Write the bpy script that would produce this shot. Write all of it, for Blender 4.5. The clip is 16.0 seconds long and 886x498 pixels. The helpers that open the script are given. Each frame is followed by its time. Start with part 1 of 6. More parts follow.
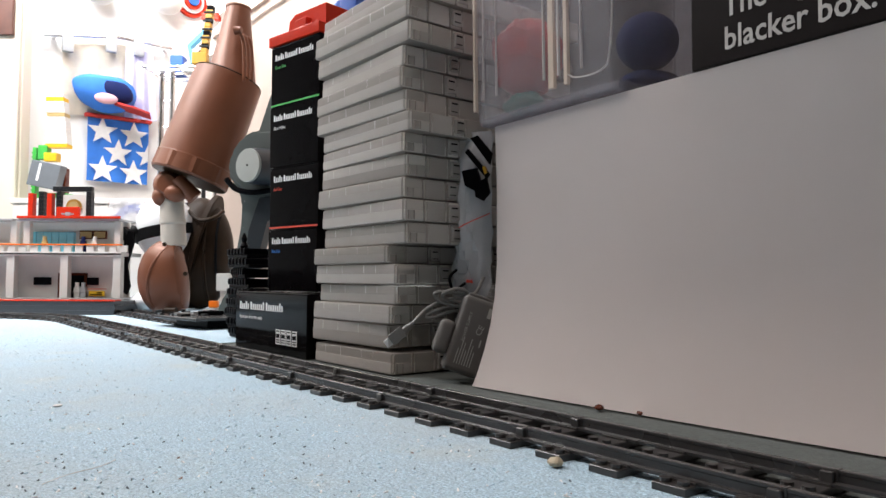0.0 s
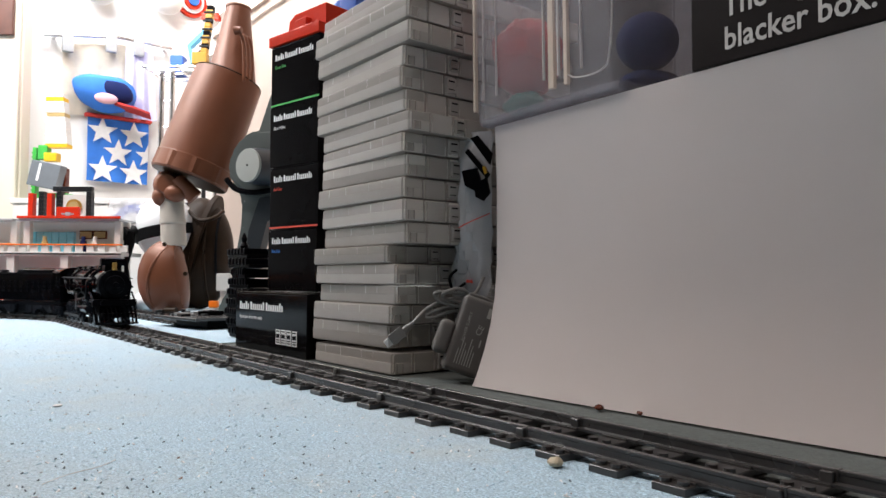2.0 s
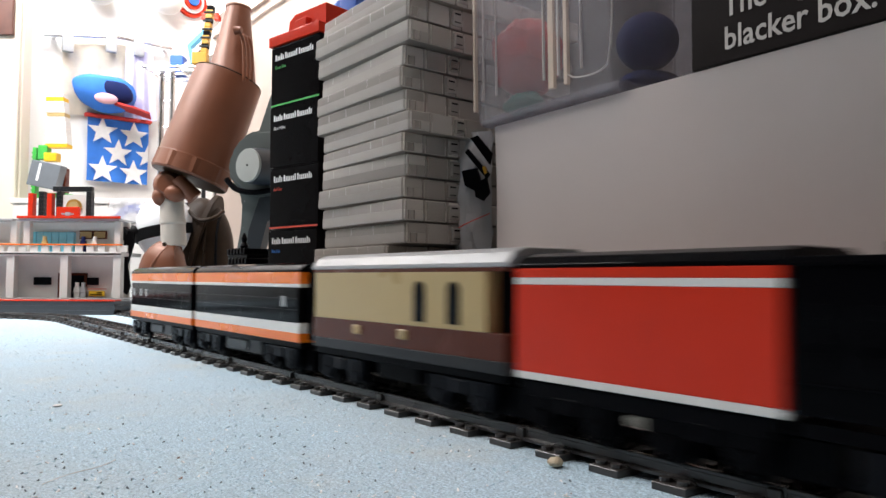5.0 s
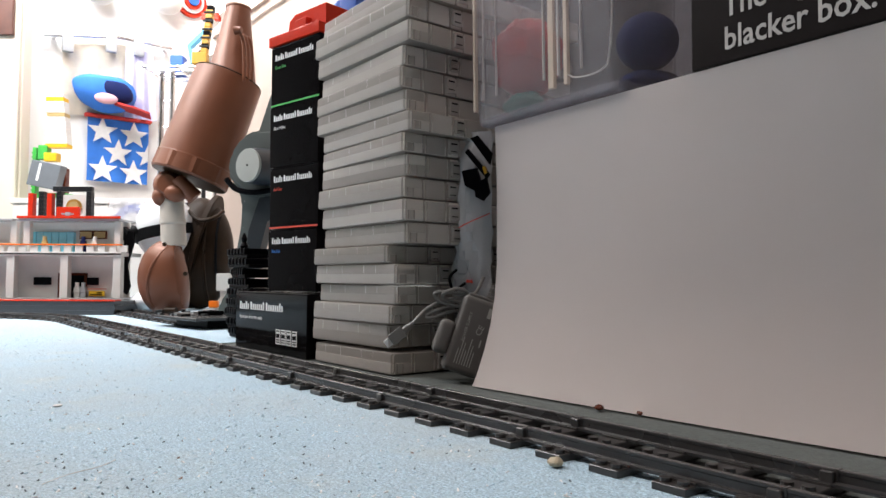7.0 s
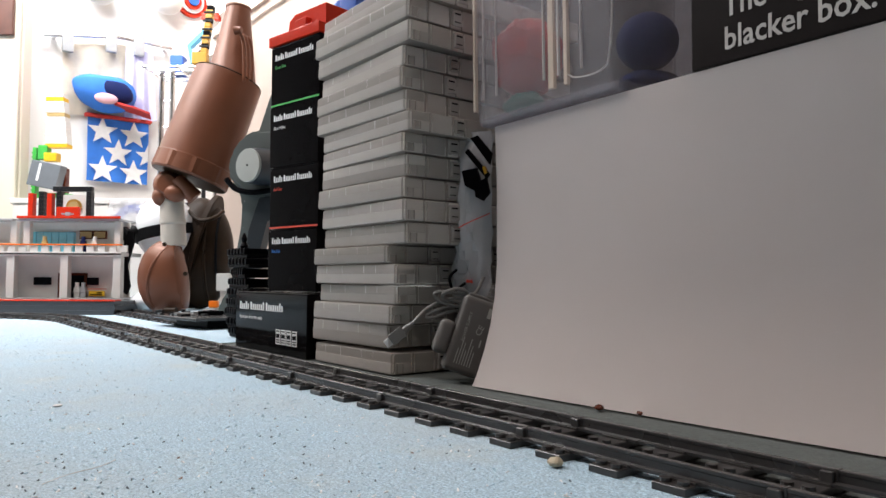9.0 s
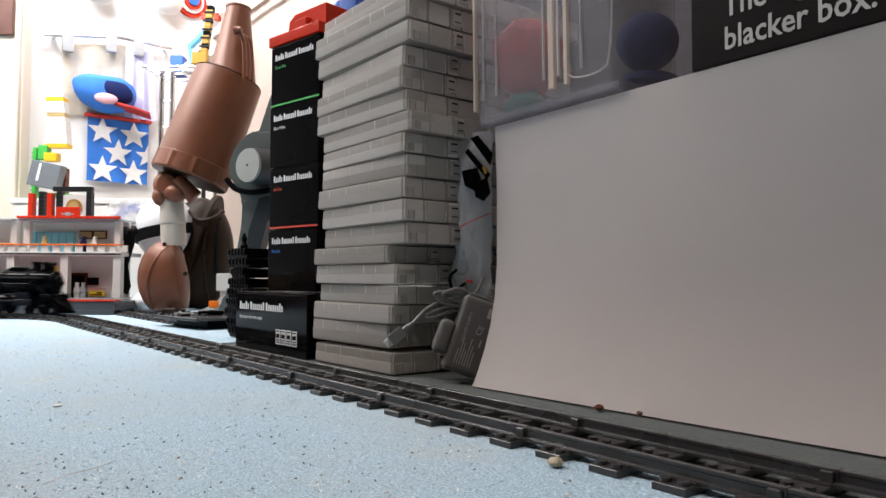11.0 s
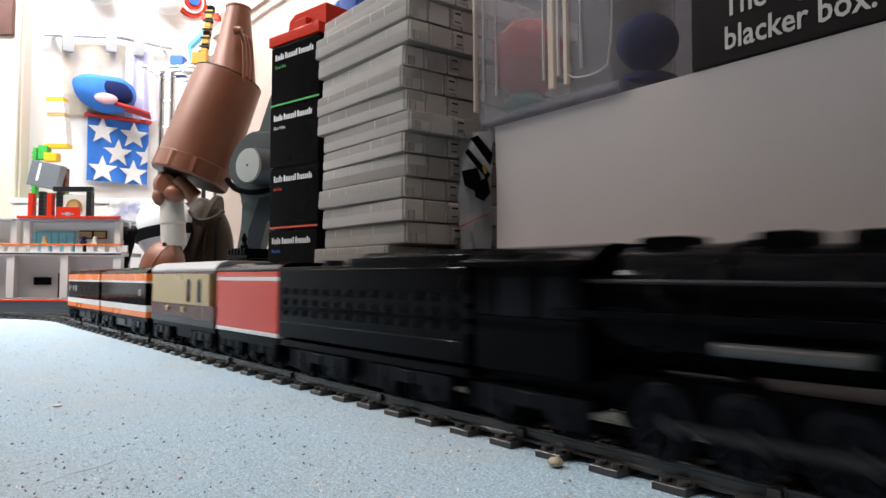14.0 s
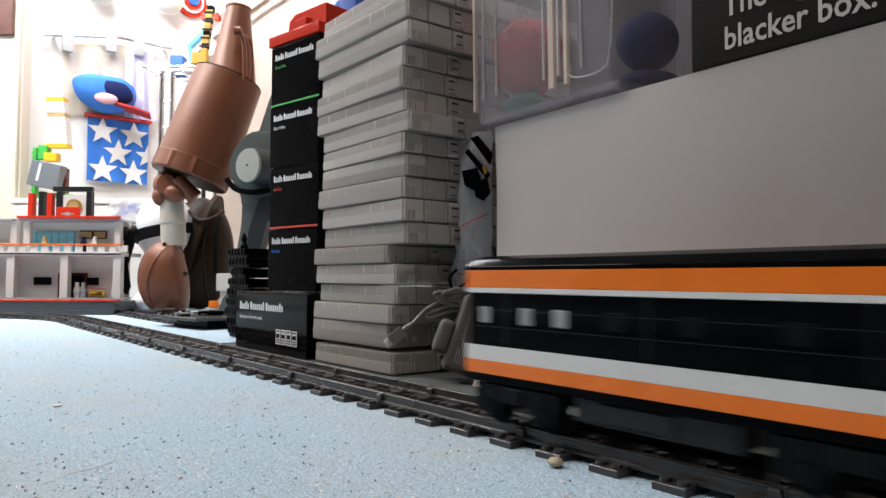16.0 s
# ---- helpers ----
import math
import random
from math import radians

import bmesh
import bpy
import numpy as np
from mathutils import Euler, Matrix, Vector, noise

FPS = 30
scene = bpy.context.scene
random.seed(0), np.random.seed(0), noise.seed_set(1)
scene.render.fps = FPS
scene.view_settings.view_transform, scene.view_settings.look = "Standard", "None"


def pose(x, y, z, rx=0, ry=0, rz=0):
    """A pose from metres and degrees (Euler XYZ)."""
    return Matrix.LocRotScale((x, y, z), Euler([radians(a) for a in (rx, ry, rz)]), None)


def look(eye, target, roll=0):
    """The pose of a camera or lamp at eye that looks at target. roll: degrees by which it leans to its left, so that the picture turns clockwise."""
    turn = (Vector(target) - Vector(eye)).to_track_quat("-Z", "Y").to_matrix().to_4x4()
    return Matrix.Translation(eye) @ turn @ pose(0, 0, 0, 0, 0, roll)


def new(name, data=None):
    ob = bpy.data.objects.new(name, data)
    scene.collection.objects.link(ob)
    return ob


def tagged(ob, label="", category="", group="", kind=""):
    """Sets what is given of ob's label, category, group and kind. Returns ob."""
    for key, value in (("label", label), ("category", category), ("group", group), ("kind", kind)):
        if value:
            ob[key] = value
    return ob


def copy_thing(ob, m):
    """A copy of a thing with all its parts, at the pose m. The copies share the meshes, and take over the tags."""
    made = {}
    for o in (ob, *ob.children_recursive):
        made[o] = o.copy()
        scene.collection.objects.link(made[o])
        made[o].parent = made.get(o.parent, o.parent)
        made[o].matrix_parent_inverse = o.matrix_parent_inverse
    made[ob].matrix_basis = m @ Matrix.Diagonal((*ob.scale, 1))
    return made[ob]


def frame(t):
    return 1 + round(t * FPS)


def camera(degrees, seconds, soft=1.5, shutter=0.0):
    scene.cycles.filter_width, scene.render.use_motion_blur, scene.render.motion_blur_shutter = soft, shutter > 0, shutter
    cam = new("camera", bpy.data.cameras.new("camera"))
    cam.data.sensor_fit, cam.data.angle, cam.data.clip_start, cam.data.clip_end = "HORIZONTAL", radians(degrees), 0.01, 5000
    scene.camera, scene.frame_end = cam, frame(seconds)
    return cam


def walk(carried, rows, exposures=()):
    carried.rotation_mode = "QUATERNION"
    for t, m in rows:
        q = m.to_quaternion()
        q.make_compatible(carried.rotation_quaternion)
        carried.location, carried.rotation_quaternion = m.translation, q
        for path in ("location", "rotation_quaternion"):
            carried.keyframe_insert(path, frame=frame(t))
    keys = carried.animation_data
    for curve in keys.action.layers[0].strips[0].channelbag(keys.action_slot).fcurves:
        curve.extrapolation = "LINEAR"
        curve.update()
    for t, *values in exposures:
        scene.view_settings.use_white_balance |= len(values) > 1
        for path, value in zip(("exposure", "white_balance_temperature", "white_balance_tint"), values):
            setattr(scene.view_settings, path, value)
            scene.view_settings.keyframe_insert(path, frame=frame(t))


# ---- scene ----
cam = camera(63.68, 16.0, soft=1.5, shutter=0.5)
EYE = pose(0, 0, 0.0819, 92.405, 0, 0) @ pose(0, 0, 0, 0, 0, 0.31)
walk(cam, [(0.0, EYE), (16.0, EYE)], exposures=[(0.0, 0.0), (2.5, -0.06), (7.0, 0.0), (8.0, -0.05), (9.0, -0.08), (12.0, -0.13), (16.0, -0.09)])

# ---- plan: a runs along the straight track, n away from the camera's side of it
TH = -52.213
DX, DY = math.cos(radians(TH)), math.sin(radians(TH))
MID = 0.271


def at(a, n, z=0.0, turn=0.0):
    return pose(a * DX - n * DY, a * DY + n * DX, z, 0, 0, TH + turn)


# ---- world and lights
world = bpy.data.worlds.new("world")
scene.world = world
world.use_nodes = True
world.node_tree.nodes["Background"].inputs[0].default_value = (0.75, 0.85, 1.0, 1)
world.node_tree.nodes["Background"].inputs[1].default_value = 0.05


def area(name, m, sx, sy, watts, colour):
    data = bpy.data.lights.new(name, "AREA")
    data.shape, data.size, data.size_y, data.energy, data.color = "RECTANGLE", sx, sy, watts, colour
    ob = new(name, data)
    ob.matrix_world = m
    return ob


# a ceiling panel over the layout, a strip under the far shelf, and a strip washing the end wall
area("ceiling_panel_light", look((-0.36, 0.03, 2.33), (-0.36, 0.03, 0)), 1.2, 0.6, 22.5, (1.0, 0.88, 0.82))
area("strip_light", look((-1.45, 1.15, 1.45), (-0.95, 1.85, 0.1)), 1.0, 0.25, 37, (1.0, 0.965, 0.95))
area("wall_wash_light", look((-0.98, 1.75, 1.45), (-1.15, 2.30, 0.40)), 0.8, 0.15, 21, (0.97, 0.97, 1.0))


# ---- materials
def nodes_of(name):
    m = bpy.data.materials.new(name)
    m.use_nodes = True
    return m, m.node_tree, m.node_tree.nodes["Principled BSDF"]


def mat(name, colour, rough=0.5, metal=0.0, vary=0.12, scale=60.0, bump=0.0, bscale=400.0, coat=0.0, trans=0.0, spec=0.5, ior=1.5):
    m, t, b = nodes_of(name)
    b.inputs["Roughness"].default_value = rough
    b.inputs["Metallic"].default_value = metal
    b.inputs["Coat Weight"].default_value = coat
    b.inputs["Transmission Weight"].default_value = trans
    b.inputs["Specular IOR Level"].default_value = spec
    b.inputs["IOR"].default_value = ior
    co = t.nodes.new("ShaderNodeTexCoord")
    nz = t.nodes.new("ShaderNodeTexNoise")
    nz.inputs["Scale"].default_value, nz.inputs["Detail"].default_value = scale, 5.0
    t.links.new(co.outputs["Object"], nz.inputs["Vector"])
    mix = t.nodes.new("ShaderNodeMix")
    mix.data_type = "RGBA"
    mix.inputs["A"].default_value = (*[c * (1 - vary) for c in colour], 1)
    mix.inputs["B"].default_value = (*[min(1, c * (1 + vary)) for c in colour], 1)
    t.links.new(nz.outputs["Fac"], mix.inputs["Factor"])
    t.links.new(mix.outputs["Result"], b.inputs["Base Color"])
    rr = t.nodes.new("ShaderNodeMapRange")
    rr.inputs["To Min"].default_value, rr.inputs["To Max"].default_value = max(0.02, rough - 0.08), min(1, rough + 0.1)
    n2 = t.nodes.new("ShaderNodeTexNoise")
    n2.inputs["Scale"].default_value = scale * 0.25
    t.links.new(co.outputs["Object"], n2.inputs["Vector"])
    t.links.new(n2.outputs["Fac"], rr.inputs["Value"])
    t.links.new(rr.outputs["Result"], b.inputs["Roughness"])
    if bump:
        n3 = t.nodes.new("ShaderNodeTexNoise")
        n3.inputs["Scale"].default_value, n3.inputs["Detail"].default_value = bscale, 6.0
        t.links.new(co.outputs["Object"], n3.inputs["Vector"])
        bp = t.nodes.new("ShaderNodeBump")
        bp.inputs["Strength"].default_value, bp.inputs["Distance"].default_value = bump, 0.001
        t.links.new(n3.outputs["Fac"], bp.inputs["Height"])
        t.links.new(bp.outputs["Normal"], b.inputs["Normal"])
    return m


def felt_material():
    m, t, b = nodes_of("blue_felt_carpet")
    L = t.links.new
    co = t.nodes.new("ShaderNodeTexCoord")

    def noise_node(s, d=4.0, twist=0.0):
        n = t.nodes.new("ShaderNodeTexNoise")
        n.inputs["Distortion"].default_value = twist
        n.inputs["Scale"].default_value, n.inputs["Detail"].default_value = s, d
        L(co.outputs["Object"], n.inputs["Vector"])
        return n

    def ramp(src, lo, hi, ca, cb):
        r = t.nodes.new("ShaderNodeValToRGB")
        r.color_ramp.elements[0].position, r.color_ramp.elements[1].position = lo, hi
        r.color_ramp.elements[0].color, r.color_ramp.elements[1].color = (*ca, 1), (*cb, 1)
        L(src, r.inputs["Fac"])
        return r.outputs["Color"]

    def blend(f, a, c):
        x = t.nodes.new("ShaderNodeMix")
        x.data_type = "RGBA"
        L(f, x.inputs["Factor"]), L(a, x.inputs["A"])
        if isinstance(c, tuple):
            x.inputs["B"].default_value = (*c, 1)
        else:
            L(c, x.inputs["B"])
        return x.outputs["Result"]

    fine = ramp(noise_node(900, 6, 0.6).outputs["Fac"], 0.44, 0.56, (0.26, 0.40, 0.51), (0.60, 0.79, 0.93))
    tuft = ramp(noise_node(240, 8, 1.2).outputs["Fac"], 0.40, 0.66, (0, 0, 0), (0.8, 0.8, 0.8))
    base = blend(tuft, fine, (0.40, 0.55, 0.65))
    big = ramp(noise_node(7, 6).outputs["Fac"], 0.45, 0.72, (0, 0, 0), (0.40, 0.40, 0.40))
    c1 = blend(big, base, (0.47, 0.50, 0.50))
    yel = ramp(noise_node(16, 5).outputs["Fac"], 0.56, 0.76, (0, 0, 0), (0.3, 0.3, 0.3))
    c2 = blend(yel, c1, (0.58, 0.55, 0.44))
    dark = ramp(noise_node(330, 5, 2.5).outputs["Fac"], 0.655, 0.70, (0, 0, 0), (0.8, 0.8, 0.8))
    c3 = blend(dark, c2, (0.10, 0.13, 0.17))
    white = ramp(noise_node(260, 5, 2.0).outputs["Fac"], 0.27, 0.33, (0.75, 0.75, 0.75), (0, 0, 0))
    c4 = blend(white, c3, (0.90, 0.91, 0.91))
    L(c4, b.inputs["Base Color"])
    b.inputs["Roughness"].default_value = 0.95
    b.inputs["Sheen Weight"].default_value = 0.15
    bp = t.nodes.new("ShaderNodeBump")
    bp.inputs["Strength"].default_value, bp.inputs["Distance"].default_value = 0.85, 0.0026
    L(noise_node(260, 10, 0.8).outputs["Fac"], bp.inputs["Height"])
    L(bp.outputs["Normal"], b.inputs["Normal"])
    return m


FELT = felt_material()
WALL = mat("cream_wall_paint", (0.50, 0.41, 0.35), 0.7, bump=0.12, bscale=120, scale=3, vary=0.05)
# tone for the unseen walls, dark to keep reflections and fill light low
DARKWALL = mat("unseen_wall_dark_tone", (0.10, 0.086, 0.076), 0.8, scale=3, vary=0.05)
WHITEWALL = mat("white_wall_paint", (0.82, 0.81, 0.79), 0.7, bump=0.1, bscale=120, scale=3, vary=0.04)
CARD = mat("white_card", (0.84, 0.775, 0.755), 0.6, bump=0.05, bscale=900, scale=4, vary=0.025)
TRACK = mat("dark_grey_plastic", (0.038, 0.036, 0.036), 0.25, bump=0.08, bscale=600, vary=0.25, scale=90)
SLEEPER = mat("worn_dark_grey_plastic", (0.046, 0.043, 0.042), 0.30, bump=0.1, bscale=500, vary=0.3, scale=70)
BLACK = mat("black_plastic", (0.0022, 0.0022, 0.0030), 0.05, vary=0.3, spec=0.5, ior=1.11)
BLACKSOFT = mat("dull_black_plastic", (0.003, 0.003, 0.004), 0.30, vary=0.3, spec=0.4, ior=1.12)
DGREY = mat("dark_bluish_grey_plastic", (0.020, 0.021, 0.023), 0.33, spec=0.2)
MGREY = mat("light_bluish_grey_plastic", (0.34, 0.35, 0.36), 0.35)
RED = mat("red_plastic", (0.62, 0.036, 0.014), 0.22, vary=0.06, ior=1.3)
WHITE = mat("white_plastic", (0.74, 0.73, 0.70), 0.35, vary=0.05)
TAN = mat("tan_plastic", (0.46, 0.335, 0.145), 0.3, vary=0.05)
BROWN = mat("reddish_brown_plastic", (0.090, 0.022, 0.011), 0.25, vary=0.1, ior=1.28)
ORANGE = mat("orange_plastic", (0.90, 0.19, 0.006), 0.28, vary=0.05)
GOLD = mat("pearl_gold_plastic", (0.42, 0.25, 0.06), 0.35, 0.4)
YELLOW = mat("yellow_plastic", (0.75, 0.45, 0.02), 0.35)
BOOMYELLOW = mat("warm_yellow_plastic", (0.50, 0.27, 0.02), 0.35)
GREEN = mat("bright_green_plastic", (0.06, 0.42, 0.07), 0.35)
BLUE = mat("blue_plastic", (0.02, 0.11, 0.52), 0.35)
AZURE = mat("azure_plastic", (0.09, 0.42, 0.68), 0.35)
INK = mat("white_print", (0.80, 0.80, 0.80), 0.5, vary=0.03)
CHROME = mat("chromed_steel", (0.75, 0.76, 0.78), 0.18, 1.0)
GLASSY = mat("smoked_window", (0.007, 0.008, 0.010), 0.08, vary=0.2, spec=0.4, ior=1.16)


# ---- mesh helpers
def box(bm, x0, x1, y0, y1, z0, z1, bev=0.0, seg=1):
    r = bmesh.ops.create_cube(bm, size=1)
    vs = r["verts"]
    for v in vs:
        v.co = Vector((x0 + (v.co.x + 0.5) * (x1 - x0), y0 + (v.co.y + 0.5) * (y1 - y0), z0 + (v.co.z + 0.5) * (z1 - z0)))
    if bev:
        es = list({e for v in vs for e in v.link_edges})
        bmesh.ops.bevel(bm, geom=es, offset=bev, segments=seg, affect="EDGES", profile=0.6)
    return bm


def rod(bm, p0, p1, r0, r1=None, seg=16, caps=True):
    r1 = r0 if r1 is None else r1
    p0, p1 = Vector(p0), Vector(p1)
    d = p1 - p0
    m = Matrix.Translation((p0 + p1) / 2) @ d.to_track_quat("Z", "Y").to_matrix().to_4x4()
    bmesh.ops.create_cone(bm, cap_ends=caps, segments=seg, radius1=r0, radius2=max(r1, 1e-5), depth=d.length, matrix=m)
    return bm


def ball(bm, c, sx, sy=None, sz=None, u=20, v=12):
    sy, sz = sx if sy is None else sy, sx if sz is None else sz
    bmesh.ops.create_uvsphere(bm, u_segments=u, v_segments=v, radius=1, matrix=Matrix.Translation(c) @ Matrix.Diagonal((sx, sy, sz, 1)))
    return bm


def lathe(bm, prof, m=None, seg=32):
    rings = []
    for r, z in prof:
        rings.append([bm.verts.new((r * math.cos(2 * math.pi * i / seg), r * math.sin(2 * math.pi * i / seg), z)) for i in range(seg)])
    for a, b in zip(rings, rings[1:]):
        for i in range(seg):
            bm.faces.new((a[i], a[(i + 1) % seg], b[(i + 1) % seg], b[i]))
    for ring, flip in ((rings[0], True), (rings[-1], False)):
        bm.faces.new(ring[::-1] if flip else ring)
    if m is not None:
        bmesh.ops.transform(bm, matrix=m, verts=[v for ring in rings for v in ring])
    return bm


def prism(bm, pts, y0, y1, axis="y"):
    """A closed outline of (x, z) pairs drawn out from y0 to y1; axis x draws (y, z) pairs along x, z draws (x, y) pairs up."""
    def put(p, d):
        return {"y": (p[0], d, p[1]), "x": (d, p[0], p[1]), "z": (p[0], p[1], d)}[axis]
    a = [bm.verts.new(put(p, y0)) for p in pts]
    b = [bm.verts.new(put(p, y1)) for p in pts]
    n = len(pts)
    for i in range(n):
        bm.faces.new((a[i], a[(i + 1) % n], b[(i + 1) % n], b[i]))
    bm.faces.new(a[::-1])
    bm.faces.new(b)
    bmesh.ops.recalc_face_normals(bm, faces=bm.faces[:])
    return bm


def tube(bm, pts, r, seg=8):
    pts = [Vector(p) for p in pts]
    rings = []
    for i, p in enumerate(pts):
        d = (pts[min(i + 1, len(pts) - 1)] - pts[max(i - 1, 0)]).normalized()
        q = d.to_track_quat("Z", "Y")
        rings.append([bm.verts.new(p + q @ Vector((r * math.cos(2 * math.pi * k / seg), r * math.sin(2 * math.pi * k / seg), 0))) for k in range(seg)])
    for a, b in zip(rings, rings[1:]):
        for k in range(seg):
            bm.faces.new((a[k], a[(k + 1) % seg], b[(k + 1) % seg], b[k]))
    bm.faces.new(rings[0][::-1])
    bm.faces.new(rings[-1])
    bmesh.ops.recalc_face_normals(bm, faces=bm.faces[:])
    return bm


def spline(pts, n=8):
    pts = [Vector(p) for p in pts]
    out = []
    for i in range(len(pts) - 1):
        p0, p1, p2, p3 = pts[max(i - 1, 0)], pts[i], pts[i + 1], pts[min(i + 2, len(pts) - 1)]
        for k in range(n):
            u = k / n
            out.append(0.5 * (2 * p1 + (p2 - p0) * u + (2 * p0 - 5 * p1 + 4 * p2 - p3) * u * u + (3 * p1 - p0 - 3 * p2 + p3) * u ** 3))
    return out + [pts[-1]]


def mesh_of(name, bm, material, smooth=35):
    me = bpy.data.meshes.new(name)
    bm.to_mesh(me)
    bm.free()
    me.materials.append(material)
    if smooth:
        weigh_normals(me, smooth)
    return me


def weigh_normals(me, smooth):
    """Smooth shading in which large faces stay flat and only narrow bevels round off."""
    me.shade_smooth()
    if len(me.polygons) > 6000:
        me.set_sharp_from_angle(angle=radians(smooth))
        return
    limit = math.cos(radians(smooth))
    faces = [(p.normal.copy(), p.area) for p in me.polygons]
    at_vertex = [[] for _ in me.vertices]
    for p in me.polygons:
        for v in p.vertices:
            at_vertex[v].append(p.index)
    out = []
    for p in me.polygons:
        n0 = faces[p.index][0]
        for v in p.vertices:
            n = Vector((0, 0, 0))
            for f in at_vertex[v]:
                if faces[f][0].dot(n0) >= limit:
                    n += faces[f][0] * faces[f][1]
            out.append(n.normalized() if n.length > 0 else n0)
    me.normals_split_custom_set(out)


def part(name, bm, material, parent, label="", m=None, smooth=35):
    ob = new(name, mesh_of(name, bm, material, smooth))
    ob.parent = parent
    if m is not None:
        ob.matrix_basis = m
    return tagged(ob, label)


def piece(name, me, parent, m):
    ob = new(name, me)
    ob.parent, ob.matrix_basis = parent, m
    return ob


def thing(name, m, label, category, group="", kind=""):
    ob = new(name)
    ob.empty_display_size = 0.02
    ob.matrix_basis = m
    return tagged(ob, label, category, group, kind)


def solid(name, bm, material, m, label, category="", group="", kind="", smooth=35):
    ob = new(name, mesh_of(name, bm, material, smooth))
    ob.matrix_basis = m
    return tagged(ob, label, category, group, kind)


def lettering(text, size, material, parent, m, name="lettering", squeeze=1.0, bold=0.0):
    cu = bpy.data.curves.new("lettering", "FONT")
    cu.body, cu.size, cu.extrude, cu.resolution_u, cu.offset = text, size, 0.00008, 2, size * bold
    tmp = bpy.data.objects.new("lettering", cu)
    scene.collection.objects.link(tmp)
    me = bpy.data.meshes.new_from_object(tmp.evaluated_get(bpy.context.evaluated_depsgraph_get()))
    bpy.data.objects.remove(tmp)
    me.materials.clear()
    me.materials.append(material)
    me.transform(Matrix.Diagonal((squeeze, 1, 1, 1)))
    ob = new(name, me)
    ob.parent, ob.matrix_basis = parent, m
    return ob


# ---- setting
GREYCARPET = mat("grey_green_carpet", (0.092, 0.106, 0.102), 0.95, vary=0.5, scale=500, bump=1.0, bscale=500)
bm = bmesh.new()
box(bm, -2.56, 2.49, -2.39, 0.98, -0.03, -0.0008)
solid("floor", bm, GREYCARPET, at(0, 0), "dark grey-green carpet floor", kind="structure", smooth=0)
# the felt sheet: its edge runs under the track, then turns out to the wall
bm = bmesh.new()
EDGE = [(2.2, 0.252)]
for k in range(101):
    q = k / 100
    EDGE.append((2.2 - 3.08 * q, 0.252 + 0.040 * q + 0.0012 * noise.noise(Vector((q * 90, 0, 0)))))
EDGE += [(-0.895, 0.60), (-0.90, 0.87), (-2.45, 0.87), (-2.45, -2.28), (2.2, -2.28)]
prism(bm, EDGE[1:], -0.004, 0.0, "z")
solid("felt_sheet", bm, FELT, at(0, 0), "pale blue speckled felt sheet with dark and white flecks", kind="structure", smooth=0)

WALL_N, END_A = 0.89, -2.47


def wall(name, a0, a1, n0, n1, material, label, z1=2.4):
    b = bmesh.new()
    box(b, a0, a1, n0, n1, 0.0, z1)
    return solid(name, b, material, at(0, 0), label, kind="structure", smooth=0)


wall("wall_long", END_A, 2.4, WALL_N, WALL_N + 0.1, WALL, "cream painted wall behind the stacked boxes")
wall("wall_end", END_A - 0.1, END_A, -2.3, WALL_N + 0.1, WHITEWALL, "white wall flooded with lamp light")
# two unseen walls close the room; their dark tone shapes the light
wall("wall_back", -2.47, 2.4, -2.4, -2.3, DARKWALL, "unseen wall toned dark to dim reflections and fill light")
wall("wall_near", 2.4, 2.5, -2.4, WALL_N + 0.1, DARKWALL, "unseen wall toned dark to dim reflections and fill light")
wall("ceiling", END_A - 0.1, 2.5, -2.4, WALL_N + 0.1, WHITEWALL, "white painted ceiling").data.transform(Matrix.Translation((0, 0, 2.4)) @ Matrix.Diagonal((1, 1, 0.04, 1)))
# ---- railway: an oval of straights and two half circles
A0, LEN, RAD = -1.44, 1.536, 0.32
ARC = math.pi * RAD
LAP = 2 * (LEN + ARC)


def rail_point(s, off=0.0):
    """a, n and heading (degrees against the straight) at the length s along the oval; off: to the outside."""
    s %= LAP
    if s < LEN:
        return A0 + s, MID + off, 0.0
    s -= LEN
    if s < ARC:
        g = s / RAD
        return A0 + LEN + (RAD + off) * math.sin(g), MID - RAD + (RAD + off) * math.cos(g), -math.degrees(g)
    s -= ARC
    if s < LEN:
        return A0 + LEN - s, MID - 2 * RAD - off, -180.0
    g = (s - LEN) / RAD
    return A0 - (RAD + off) * math.sin(g), MID - RAD - (RAD + off) * math.cos(g), -180 - math.degrees(g)


def rail_pose(s, off=0.0, z=0.0):
    a, n, h = rail_point(s, off)
    return at(a, n, z, h)


PROFILE = [(-0.0040, 0.0032), (0.0040, 0.0032), (0.0040, 0.0044), (0.0016, 0.0050), (0.0014, 0.0078),
           (0.0017, 0.0082), (0.0017, 0.0093), (0.0013, 0.0096), (-0.0013, 0.0096), (-0.0017, 0.0093),
           (-0.0017, 0.0082), (-0.0014, 0.0078), (-0.0016, 0.0050), (-0.0040, 0.0044)]


def rail_sweep(bm, s0, s1, off, steps):
    rings = []
    for i in range(steps + 1):
        a, n, h = rail_point(s0 + (s1 - s0) * i / steps, off)
        g = radians(h)
        rings.append([bm.verts.new((a - y * math.sin(g), n + y * math.cos(g), z)) for y, z in PROFILE])
    k = len(PROFILE)
    for r0, r1 in zip(rings, rings[1:]):
        for i in range(k):
            bm.faces.new((r0[i], r1[i], r1[(i + 1) % k], r0[(i + 1) % k]))
    bm.faces.new(rings[0])
    bm.faces.new(rings[-1][::-1])


